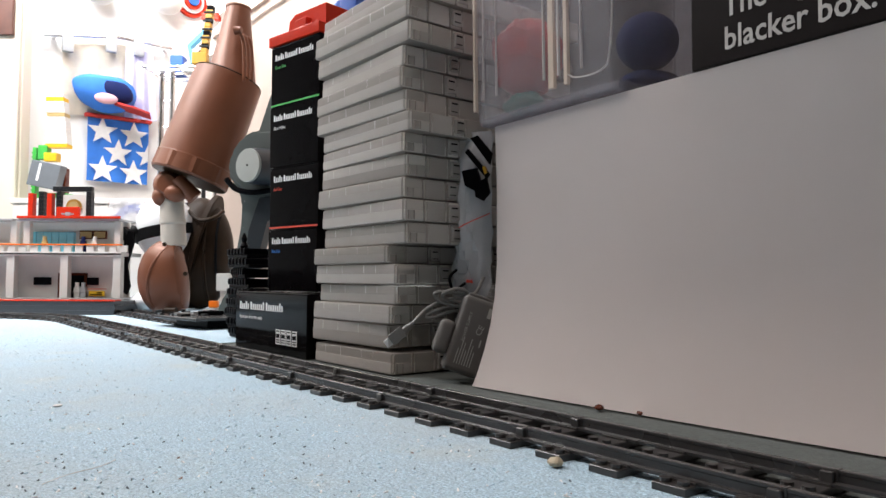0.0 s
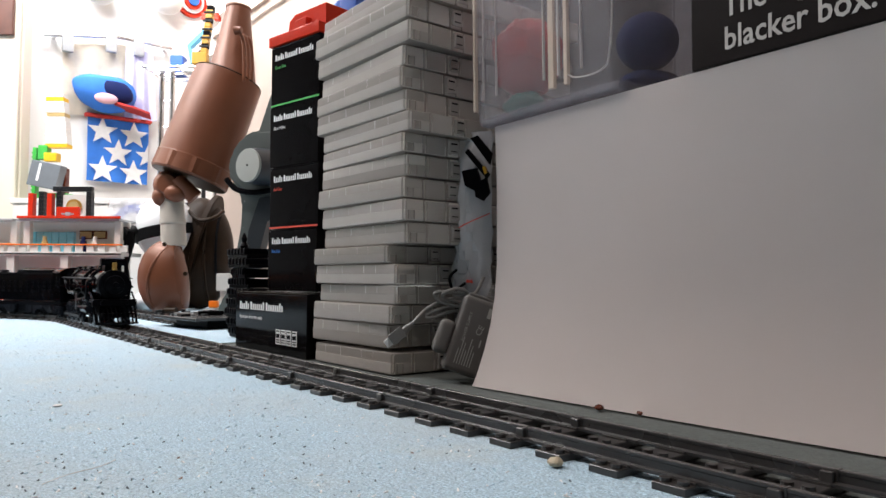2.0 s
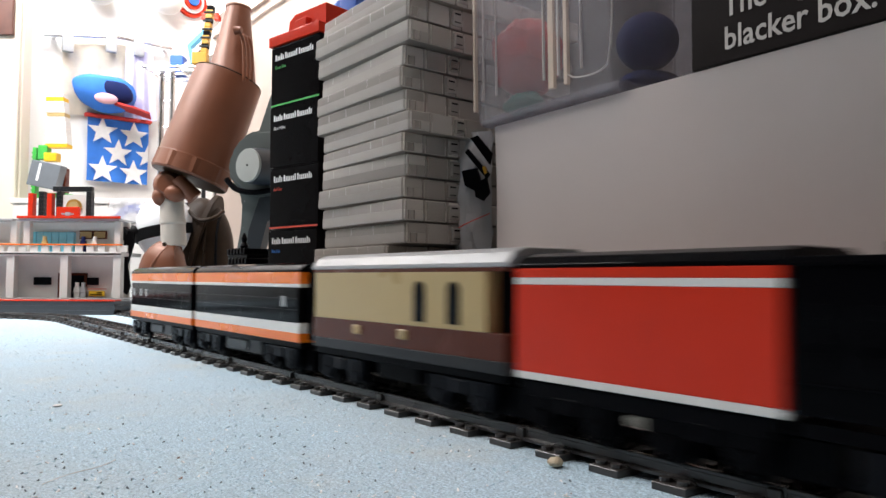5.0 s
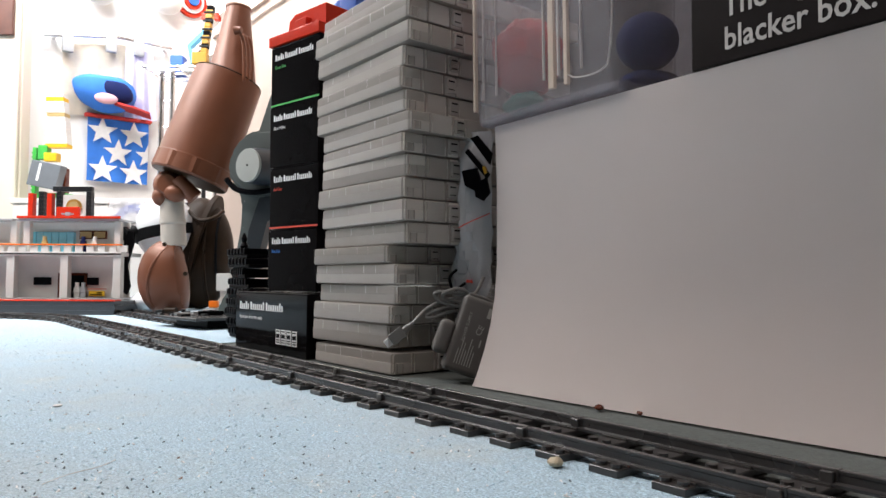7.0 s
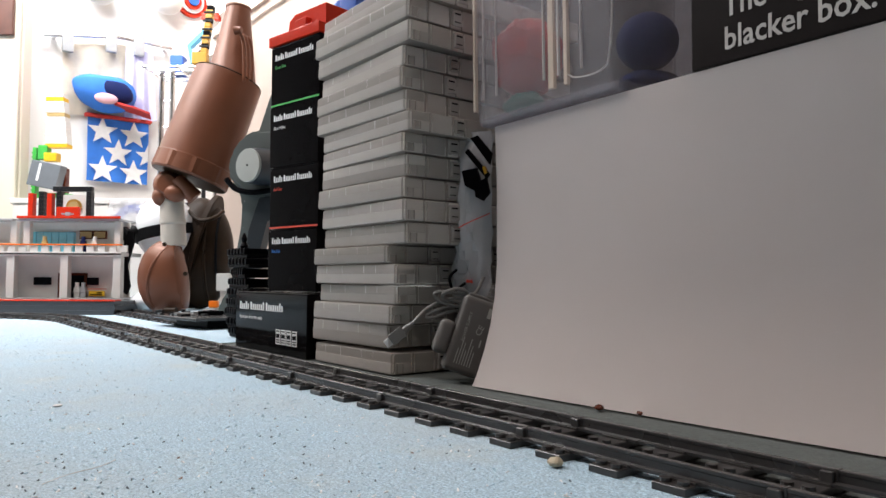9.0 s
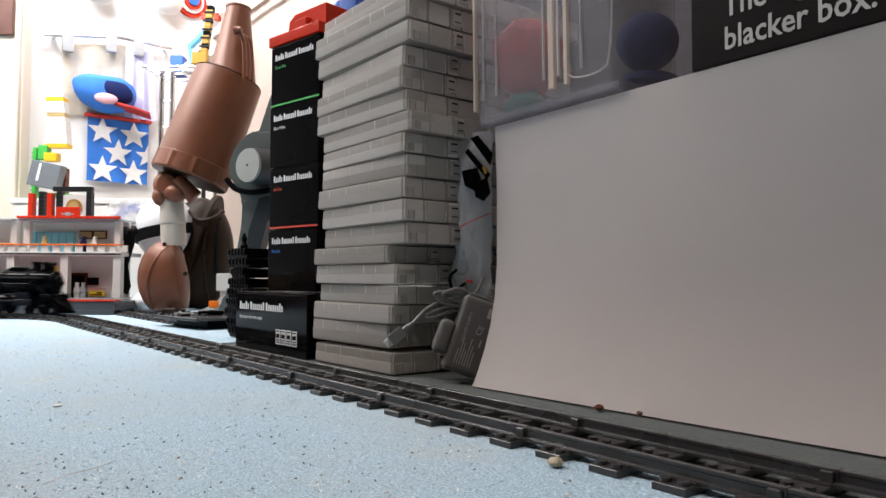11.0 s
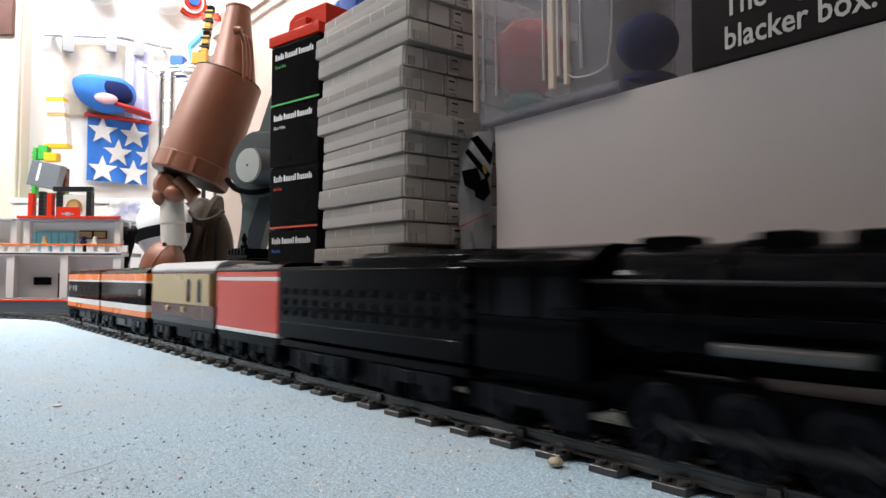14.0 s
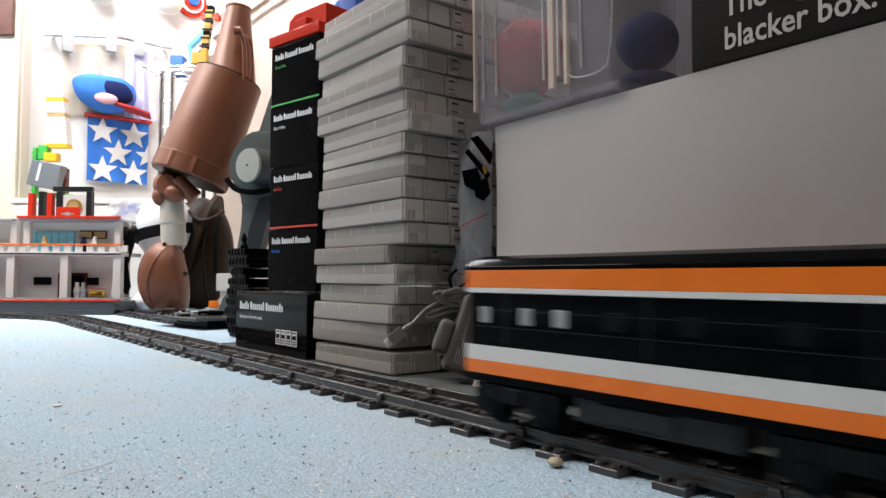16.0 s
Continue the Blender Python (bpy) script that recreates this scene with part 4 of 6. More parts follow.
# ---- stacked card game cartons
def carton(name, w, d, h, m, label, edge, words, ink, big):
    c = thing(name, m, label, "card game box", "stack of black cartons")
    b = bmesh.new()
    box(b, 0, w, 0, d, 0.0, h * 0.965, 0.0008, 2)
    body = part("carton_body", b, GLOSSBOX, c)
    b = bmesh.new()
    box(b, 0.0002, w - 0.0002, 0.0002, d - 0.0002, h * 0.968, h - 0.0003, 0.0005)
    part("lid_edge", b, edge, c)
    ox, oz, pitch, tall_h = (0.0125, 0.0455, 0.0056, 0.0088) if big else (0.0080, 0.0560, 0.00352, 0.0074)
    x = ox
    for tall in ("10010", "1000001", "10000010"):
        b = bmesh.new()
        top = []
        for ch, up in enumerate(tall):
            w, hh = pitch * (0.74 if ch == 0 else 0.60), tall_h * (1.0 if up == "1" else 0.72)
            top += [(x, oz + 0.0005), (x, oz + hh), (x + w, oz + hh), (x + w, oz + 0.0005)]
            x += pitch * (1.15 if ch == 0 else 0.98)
        prism(b, top + [(top[-1][0], oz), (top[0][0], oz)], -0.00025, 0.0006)
        part("title_bar", b, INK, body, "plain white bar in place of a title word")
        x += pitch * 0.45
    lettering(words, 0.0056, ink, body, pose(ox, -0.0004, oz - 0.0105) @ TEXT_UP, squeeze=0.84)
    if big:
        for i in range(4):
            b = bmesh.new()
            box(b, 0.112 + i * 0.0130, 0.1228 + i * 0.0130, -0.0003, 0.0005, 0.0105, 0.0265, 0.0)
            tag = part("printed_card", b, INK, body)
            b = bmesh.new()
            for z, hh in ((0.0122, 0.0011), (0.0146, 0.0011), (0.0175, 0.0042), (0.0240, 0.0012)):
                box(b, 0.1135 + i * 0.0130, 0.1213 + i * 0.0130, -0.0006, 0.0002, z, z + hh)
            part("card_print", b, BLACKSOFT, tag)
    return c


def front(x, y, z, turn):
    return pose(x, y, z, 0, 0, turn)


GREENINK = mat("green_print", (0.05, 0.42, 0.08), 0.5)
REDINK = mat("red_print", (0.72, 0.06, 0.03), 0.5)
BLUEINK = mat("blue_print", (0.03, 0.20, 0.62), 0.5)
carton("game_carton", 0.183, 0.125, 0.0665, front(-0.2505, 0.8670, 0.0, -51.8), "large black glossy card game carton under a stack", GLOSSBOX, "A party game for horrible people.", INK, True)
for x, y, z, words, ink, edge, label in (
        (-0.2120, 0.8640, 0.0667, "Blue Box", BLUEINK, GLOSSBOX, "black glossy card carton with small blue print, second from the floor"),
        (-0.2106, 0.8630, 0.1409, "Red Box", REDINK, REDINK, "black glossy card carton with red print and a red edge below"),
        (-0.2118, 0.8640, 0.2151, "Absurd Box", INK, GLOSSBOX, "black glossy card carton with small white print"),
        (-0.2110, 0.8635, 0.2893, "Green Box", GREENINK, GREENINK, "black glossy card carton with green print under a red box")):
    carton("game_carton", 0.0925, 0.105, 0.0741, front(x, y, z, -41.4), label, GLOSSBOX, words, ink, False)
    if edge is not GLOSSBOX:
        bm = bmesh.new()
        box(bm, 0.0005, 0.0920, -0.0004, 0.1045, 0.0002, 0.0022)
        part("coloured_edge", bm, edge, bpy.context.scene.objects[[o.name for o in scene.objects if o.name.startswith("game_carton")][-1]])


def red_box():
    c = thing("red_plastic_box", front(-0.2125, 0.8645, 0.3635, -41.4), "red plastic box with a clipped lid on black cartons", "storage box")
    b = bmesh.new()
    box(b, -0.002, 0.0945, -0.002, 0.106, 0.0, 0.0125, 0.0012, 2)
    part("rim", b, RED, c)
    b = bmesh.new()
    prism(b, [(0.020, 0.0125), (0.0925, 0.0125), (0.0925, 0.0370), (0.034, 0.0360), (0.024, 0.0300)], 0.010, 0.046)
    lid = part("lid", b, RED, c)
    b = bmesh.new()
    box(b, 0.044, 0.066, 0.002, 0.011, 0.0125, 0.0250, 0.001)
    part("clip", b, RED, lid)


red_box()
bm = bmesh.new()
ball(bm, (0.052, 0.066, 0.027), 0.013, 0.013, 0.0268)
box(bm, 0.060, 0.092, 0.056, 0.098, 0.001, 0.075, 0.006, 2)
solid("blue_toy", bm, BLUE, front(-0.2125, 0.8645, 0.3762, -41.4), "bright blue rounded plastic toy on a red box", "toy")


# ---- power adapter, its cable and plug
def adapter():
    c = thing("power_adapter", pose(0.0115, 0.572, 0.0050) @ pose(0, 0, 0, -5, 19, 4), "warm grey mains adapter with coiled cable leaning upright", "power adapter")
    b = bmesh.new()
    box(b, -0.0145, 0.0145, -0.012, 0.012, 0.002, 0.0640, 0.0048, 4)
    body = part("casing", b, ADAPTER, c)
    b = bmesh.new()
    box(b, -0.0265, -0.0135, -0.010, 0.010, 0.0120, 0.0400, 0.0060, 4)
    part("plug_block", b, ADAPTER, c)
    b = bmesh.new()
    box(b, -0.0120, 0.0120, -0.0100, 0.0100, 0.0630, 0.0660, 0.001)
    part("end_cap", b, ADAPTER, body)
    b = bmesh.new()
    for i in range(6):
        rod(b, (0.006, 0, 0.0650 + i * 0.0022), (0.006, 0, 0.0666 + i * 0.0022), 0.0032 - i * 0.00015, seg=12)
    part("strain_relief", b, CABLE, c)
    b = bmesh.new()
    for i in range(7):
        box(b, -0.0075 + i * 0.0021, -0.0069 + i * 0.0021, -0.01225, -0.0118, 0.009, 0.021 + 0.005 * ((i * 5) % 3))
    box(b, 0.0065, 0.0095, -0.01225, -0.0118, 0.050, 0.058)
    box(b, 0.0075, 0.0085, -0.01225, -0.0118, 0.026, 0.032)
    part("print_bars", b, PRINT, body)
    lettering("POWER SUPPLY", 0.0034, PRINT, body, pose(-0.0050, -0.0123, 0.0270) @ TEXT_UP @ pose(0, 0, 0, 0, 0, 90))
    lettering("CE", 0.0068, PRINT, body, pose(0.0060, -0.0123, 0.0345) @ TEXT_UP @ pose(0, 0, 0, 0, 0, 80))
    return c


adapter()


def adapter_cable():
    c = thing("adapter_cable", pose(0, 0, 0), "grey cable coil ending in a small plug with metal tip", "cable")
    for pts in (
            [(-0.0153, 0.5770, 0.0558), (-0.0094, 0.5770, 0.0599), (-0.0016, 0.5790, 0.0635), (0.0081, 0.5810, 0.0658), (0.0196, 0.5830, 0.0639)],
            [(0.0196, 0.5830, 0.0690), (0.0113, 0.5800, 0.0704), (0.0011, 0.5770, 0.0714), (-0.0053, 0.5760, 0.0709), (-0.0066, 0.5760, 0.0682), (-0.0025, 0.5770, 0.0641), (0.0067, 0.5790, 0.0612), (0.0196, 0.5830, 0.0588)],
            [(0.0216, 0.5850, 0.0661), (0.0187, 0.5820, 0.0722), (0.0121, 0.5780, 0.0741), (0.0057, 0.5750, 0.0728), (0.0002, 0.5740, 0.0701), (0.0016, 0.5760, 0.0664), (0.0094, 0.5790, 0.0640), (0.0196, 0.5830, 0.0620)],
            [(0.0189, 0.5870, 0.0605), (0.0044, 0.5810, 0.0589), (-0.0071, 0.5780, 0.0558), (-0.0126, 0.5770, 0.0531), (-0.0117, 0.5770, 0.0508), (-0.0048, 0.5790, 0.0516), (0.0067, 0.5820, 0.0551), (0.0179, 0.5860, 0.0573)]):
        b = bmesh.new()
        tube(b, spline(pts, 6), 0.0014, 8)
        part("cable_loop", b, CABLE, c)
    b = bmesh.new()
    tube(b, spline([(-0.0153, 0.5770, 0.0558), (-0.0200, 0.5720, 0.0505), (-0.0245, 0.5700, 0.0455)], 5), 0.0015, 8)
    part("lead", b, CABLE, c)
    b = bmesh.new()
    tube(b, spline([(0.0196, 0.5830, 0.0639), (0.028, 0.588, 0.0720), (0.034, 0.590, 0.0840)], 5), 0.0015, 8)
    part("lead", b, CABLE, c)
    plug = thing("plug", pose(-0.0245, 0.570, 0.0455) @ pose(0, 0, 0, 0, -128, 0), "", "")
    plug.parent = c
    b = bmesh.new()
    for i in range(5):
        rod(b, (0, 0, i * 0.0016), (0, 0, i * 0.0016 + 0.0011), 0.0026 + 0.0001 * i, seg=10)
    part("strain_relief", b, CABLE, plug)
    b = bmesh.new()
    box(b, -0.0048, 0.0048, -0.0028, 0.0028, 0.0080, 0.0210, 0.0009, 2)
    part("grip", b, CABLE, plug)
    # metal tip in white print colour, which paints its bright reflection
    b = bmesh.new()
    box(b, -0.0034, 0.0034, -0.0014, 0.0014, 0.0210, 0.0262, 0.0003)
    part("metal_tip", b, INK, plug, "bare metal plug tip painted white for its gleam")


adapter_cable()
bm = bmesh.new()
tube(bm, spline([(0.012, 0.625, 0.090), (0.006, 0.620, 0.083), (0.010, 0.622, 0.072), (0.022, 0.628, 0.078), (0.030, 0.630, 0.060), (0.026, 0.622, 0.030), (0.014, 0.615, 0.004)], 8), 0.0013, 8)
solid("black_cable", bm, BLACKSOFT, pose(0, 0, 0), "thin black cable looping behind an adapter", "cable")


# ---- clear bags with parts, standing between the cases and the card
def bag(name, m, w, h, label, contents):
    c = thing(name, m, label, "plastic bag")
    b = bmesh.new()
    nx, nz = 9, 18
    for side in (-1, 1):
        g = []
        for j in range(nz + 1):
            row = []
            for i in range(nx + 1):
                u, v = i / nx, j / nz
                puff = 0.010 * math.sin(math.pi * u) * math.sin(math.pi * min(1, v * 1.05)) ** 0.6
                wob = 0.0035 * noise.noise(Vector((u * 5 + side, v * 9, side * 3.0)))
                row.append(b.verts.new((w * (u - 0.5) + wob, side * puff + wob * 1.4, h * v)))
            g.append(row)
        for r0, r1 in zip(g, g[1:]):
            for i in range(nx):
                b.faces.new((r0[i], r0[i + 1], r1[i + 1], r1[i]))
    film = part("film", b, FILM, c, smooth=20)
    b = bmesh.new()
    tube(b, spline([(-w * 0.48, -0.003, h * 0.40), (0, -0.0125, h * 0.44), (w * 0.48, -0.003, h * 0.50)], 6), 0.0005, 6)
    part("zip_line", b, REDINK, film)
    for nm, mt, boxes in contents:
        b = bmesh.new()
        for x0, x1, y0, y1, z0, z1 in boxes:
            box(b, x0, x1, y0, y1, z0, z1, 0.0012)
        part(nm, b, mt, c)
    return c


filled = bag("parts_bag", pose(0.0260, 0.628, 0.066) @ pose(0, 0, 0, 0, 0, -25), 0.036, 0.146, "clear zip bag holding black plastic parts",
    [
     ("pale_part", MGREY, [(-0.013, -0.002, -0.005, 0.003, 0.020, 0.072), (0.002, 0.010, -0.004, 0.003, 0.014, 0.052)]),
     ("red_part", REDINK, [(-0.004, 0.003, -0.006, 0.0, 0.012, 0.017)])])
for nm, mt, pts in (("black_bar", BLACKSOFT, [(-0.005, 0.138), (0.002, 0.140), (0.015, 0.124), (0.013, 0.114)]),
                    ("black_cam", BLACKSOFT, [(-0.013, 0.110), (0.001, 0.112), (0.005, 0.100), (-0.001, 0.092), (-0.010, 0.097)]),
                    ("black_rod", BLACKSOFT, [(-0.010, 0.126), (-0.007, 0.129), (0.013, 0.106), (0.010, 0.102)]),
                    ("black_wheel", BLACKSOFT, [(-0.001, 0.098), (0.010, 0.103), (0.013, 0.090), (0.007, 0.083), (0.000, 0.087)]),
                    ("yellow_clip", BOOMYELLOW, [(0.007, 0.112), (0.009, 0.113), (0.011, 0.107), (0.009, 0.106)])):
    bm = bmesh.new()
    prism(bm, pts, -0.0135 if mt is BLACKSOFT else -0.0150, -0.0105)
    part(nm, bm, mt, filled, m=pose(0.008, 0, 0))
bm = bmesh.new()
box(bm, -0.016, 0.016, -0.012, 0.012, 0.0, 0.065, 0.002)
solid("small_carton", bm, MATTEBOX, pose(0.0290, 0.631, 0.0) @ pose(0, 0, 0, 0, 0, -45), "small black carton behind a grey adapter", "box")


# ---- black spare track pieces heaped behind the cartons
def spare_track():
    c = thing("spare_track_pile", pose(-0.262, 0.985, 0.0) @ pose(0, 0, 0, 0, 0, -52), "heap of black studded toy parts behind a carton", "toy parts")
    b = bmesh.new()
    box(b, 0, 0.006, -0.0245, 0.031, 0.0042, 0.0125, 0.0008)
    rod(b, (0.003, -0.020, 0.012), (0.003, -0.020, 0.0134), 0.0024, seg=8)
    TOOTH = mesh_of("tooth", b, BLACKSOFT)
    for k in range(9):
        b = bmesh.new()
        z = 0.001 + k * 0.0135
        box(b, -0.026 if k > 5 else -0.034, 0.034, -0.022, 0.030, z, z + 0.0045, 0.0006)
        tp = part("track_piece", b, BLACKSOFT, c, "", pose(0.004 * math.sin(k * 2.1), 0.003 * math.cos(k * 1.3), 0, 0, 0, 6 * math.sin(k * 1.9)))
        for i in range(1 if k > 5 else 0, 7):
            piece("tooth", TOOTH, tp, pose(-0.034 + i * 0.0098, 0, z))
    b = bmesh.new()
    lathe(b, [(0.004, 0.1225), (0.006, 0.126), (0.003, 0.131), (0.0045, 0.136), (0.001, 0.144)], Matrix.Translation((-0.008, -0.010, 0)), 10)
    part("finial", b, BLACKSOFT, c)


spare_track()

# ---- siding with a flat wagon
SID = 0.420
siding = thing("siding_track", at(0, 0), "short dark grey toy railway siding beside the main track", "toy track")
for n in (SID - 0.02, SID + 0.02):
    b = bmesh.new()
    prism(b, [(n + y, z) for y, z in PROFILE], -1.78, -1.235, "x")
    part("rail", b, TRACK, siding)
for k in range(17):
    piece("sleeper", SLEEPER_ME, siding, pose(-1.772 + 0.032 * k, SID, 0))


def flat_wagon():
    c = thing("flat_wagon", at(-1.185, SID - 0.005, 0.0, 6), "black flat toy wagon loaded with loose grey bits", "toy wagon")
    b = bmesh.new()
    box(b, -0.090, 0.075, -0.048, 0.060, 0.0140, 0.0190, 0.0008)
    part("deck", b, mat("dark_shiny_plate", (0.06, 0.06, 0.062), 0.22, 0, 0.3, 50), c)
    b = bmesh.new()
    box(b, -0.070, 0.050, -0.016, 0.036, 0.0, 0.0140, 0.001)
    part("chassis", b, BLACKSOFT, c)
    random.seed(5)
    for k in range(26):
        b = bmesh.new()
        x, y = random.uniform(-0.082, 0.020), random.uniform(-0.044, 0.052)
        l = random.choice((0.008, 0.012, 0.020))
        box(b, -l, l, -0.003, 0.003, 0.0191, 0.0191 + random.choice((0.003, 0.005, 0.0075)), 0.0005)
        part("loose_brick", b, random.choice((DGREY, MGREY, BLACKSOFT)), c, "", pose(x, y, 0, 0, 0, random.uniform(0, 180)))


flat_wagon()


# ---- copper-painted robot arm
def robot_arm():
    """Stands on its half-round hand, leaning to the wall's side."""
    c = thing("copper_robot_arm", pose(0, 1.60, 0.0), "copper-painted robot arm prop standing upright on its hand", "prop")
    lo, hi = Vector((-0.573, 0.0, 0.303)), Vector((-0.497, 0.030, 0.540))
    ax = (hi - lo).normalized()
    turn = Matrix.Translation(lo) @ ax.to_track_quat("Z", "Y").to_matrix().to_4x4()
    L = (hi - lo).length
    b = bmesh.new()
    lathe(b, [(0.070, 0.006), (0.083, 0.0), (0.086, 0.004), (0.0855, 0.040), (0.0835, 0.042), (0.0780, L - 0.004), (0.0755, L), (0.058, L + 0.001)], turn, 40)
    drum = part("drum", b, COPPER, c)
    b = bmesh.new()
    lathe(b, [(0.0862, 0.003), (0.0880, 0.004), (0.0880, 0.039), (0.0862, 0.040)], turn, 10)
    part("collar_band", b, COPPER, drum)
    # dark disc added over the drum's lit underside to paint it shaded
    b = bmesh.new()
    lathe(b, [(0.0830, -0.0010), (0.0830, 0.0005), (0.0690, 0.0052)], turn, 40)
    part("drum_base", b, BRONZE, drum)
    b = bmesh.new()
    lathe(b, [(0.0757, L - 0.0015), (0.0771, L + 0.0005), (0.0757, L + 0.0022), (0.070, L + 0.0022)], turn, 40)
    part("drum_rim", b, BRONZE, drum)
    n0, n1 = hi + Vector((0.006, 0, -0.01)), Vector((-0.480, 0.040, 0.712))
    ax2 = (n1 - n0).normalized()
    t2 = Matrix.Translation(n0) @ ax2.to_track_quat("Z", "Y").to_matrix().to_4x4()
    L2 = (n1 - n0).length
    b = bmesh.new()
    lathe(b, [(0.056, 0.0), (0.054, 0.010), (0.0275, L2 - 0.006), (0.029, L2 - 0.004), (0.029, L2), (0.022, L2), (0.021, L2 - 0.012)], t2, 32)
    neck = part("neck_cone", b, COPPER, c)
    b = bmesh.new()
    for k in range(3):
        tube(b, spline([(-0.462 + 0.004 * k, -0.030 + 0.012 * k, 0.630 - 0.004 * k), (-0.452 + 0.006 * k, -0.032 + 0.012 * k, 0.622), (-0.446 + 0.006 * k, -0.030 + 0.012 * k, 0.585), (-0.446 + 0.006 * k, -0.028 + 0.012 * k, 0.520)], 6), 0.0036, 8)
    part("hose", b, COPPER, c)
    b = bmesh.new()
    rod(b, (-0.463, -0.040, 0.630), (-0.448, -0.044, 0.630), 0.010, 0.007, 14)
    part("hose_socket", b, COPPER, neck)
    # elbow
    b = bmesh.new()
    ball(b, (-0.612, -0.010, 0.288), 0.036, 0.036, 0.034)
    ball(b, (-0.590, -0.034, 0.268), 0.026, 0.022, 0.020)
    rod(b, (-0.606, -0.048, 0.288), (-0.606, -0.030, 0.288), 0.020, 0.024, 18)
    ball(b, (-0.628, -0.016, 0.262), 0.020, 0.022, 0.022)
    elbow = part("elbow_joint", b, COPPER, c)
    b = bmesh.new()
    rod(b, (-0.585, -0.040, 0.300), (-0.548, -0.030, 0.258), 0.014, 0.018, 14)
    part("pivot", b, COPPER, elbow)
    b = bmesh.new()
    lathe(b, [(0.027, 0), (0.028, 0.004), (0.0265, 0.048), (0.0285, 0.051), (0.0285, 0.057), (0.0270, 0.060), (0.0255, 0.110)], Matrix.Translation((-0.602, -0.005, 0.152)) @ pose(0, 0, 0, 0, -4, 0), 28)
    part("taped_wrist", b, TAPE, c, "milky plastic wrist wrapped in tape")
    b = bmesh.new()
    ball(b, (-0.615, -0.010, 0.082), 0.063, 0.046, 0.084, 32, 20)
    for v in b.verts:
        if v.co.x > -0.585:
            v.co.x = -0.585 + (v.co.x + 0.585) * 0.35 + 0.16 * (0.10 - v.co.z)
        v.co.z = max(v.co.z, 0.0008)
    hand_shell = part("half_round_shell", b, COPPER, c)
    b = bmesh.new()
    tube(b, spline([(-0.604, -0.034, 0.150), (-0.626, -0.050, 0.118), (-0.640, -0.052, 0.080), (-0.640, -0.046, 0.040), (-0.632, -0.036, 0.016)], 6), 0.0035, 8)
    part("shell_ridge", b, COPPER, hand_shell)
    for p, q, r in (((-0.606, -0.052, 0.154), (-0.606, -0.048, 0.154), 0.0045), ((-0.560, -0.050, 0.090), (-0.560, -0.046, 0.090), 0.0045), ((-0.600, -0.052, 0.010), (-0.575, -0.056, 0.010), 0.008)):
        b = bmesh.new()
        rod(b, p, q, r, seg=12)
        part("bolt", b, BRONZE, hand_shell)


robot_arm()


def white_helmet():
    c = thing("white_helmet", pose(0, 1.78, 0), "glossy white helmet with black strap on a small white foot", "helmet")
    b = bmesh.new()
    ball(b, (-0.700, 0.02, 0.205), 0.070, 0.085, 0.085, 28, 18)
    shell = part("shell", b, HELMET, c)
    b = bmesh.new()
    lathe(b, [(0.0715, -0.014), (0.0735, -0.012), (0.0735, 0.012), (0.0715, 0.014)], Matrix.Translation((-0.700, 0.02, 0.193)) @ pose(0, 0, 0, 0, -12, 0) @ Matrix.Diagonal((1, 1.2, 1, 1)), 36)
    band = part("strap_band", b, STRAP, shell)
    b = bmesh.new()
    rod(b, (-0.752, -0.050, 0.196), (-0.764, -0.080, 0.190), 0.013, 0.012, 14)
    part("buckle", b, DGREY, band)
    b = bmesh.new()
    prism(b, [(-0.772, 0.196), (-0.738, 0.190), (-0.738, 0.160), (-0.752, 0.110), (-0.744, 0.060), (-0.752, 0.040), (-0.764, 0.050), (-0.768, 0.120), (-0.760, 0.166)], -0.082, -0.075)
    part("hanging_strap", b, STRAP, band)
    b = bmesh.new()
    ball(b, (-0.690, -0.085, 0.026), 0.046, 0.050, 0.0258, 24, 14)
    rod(b, (-0.700, 0.0, 0.01), (-0.695, 0.02, 0.150), 0.030, 0.036, 20)
    part("foot", b, HELMET, c)


white_helmet()


def bronze_shell():
    c = thing("bronze_helmet", pose(0, 1.86, 0), "dark bronze-painted helmet prop with raised bands", "helmet")
    b = bmesh.new()
    ball(b, (-0.632, 0, 0.146), 0.084, 0.080, 0.145, 28, 20)
    sh = part("shell", b, BRONZE, c)
    for k, (dx, tilt) in enumerate(((0.006, 14),)):
        b = bmesh.new()
        m = Matrix.Translation((-0.628 + dx, -0.004, 0.150)) @ pose(0, 0, 0, 0, 90 + tilt, 0) @ Matrix.Diagonal((1.74, 0.97, 1, 1))
        r = 0.0835 * math.sqrt(max(0.1, 1 - (dx / 0.072) ** 2))
        lathe(b, [(r - 0.002, -0.008), (r + 0.0035, -0.006), (r + 0.0035, 0.006), (r - 0.002, 0.008)], m, 32)
        part("raised_band", b, BRONZE, sh)
    for dx in (-0.030, 0.034, 0.058):
        b = bmesh.new()
        pts = []
        for q in range(9):
            g = radians(-70 + 17 * q)
            rr = math.sqrt(max(0.05, 1 - (dx / 0.084) ** 2))
            pts.append((-0.632 + dx, -0.0815 * rr * math.cos(g) - 0.001, 0.146 + 0.146 * rr * math.sin(g)))
        tube(b, spline(pts, 4), 0.0035, 6)
        part("groove_trim", b, STRAP if dx > 0.05 else BRONZE, sh)
    b = bmesh.new()
    tube(b, spline([(-0.640, -0.070, 0.250), (-0.606, -0.090, 0.225), (-0.570, -0.085, 0.232), (-0.556, -0.060, 0.250)], 6), 0.005, 8)
    part("loop_handle", b, BRONZE, sh)


bronze_shell()


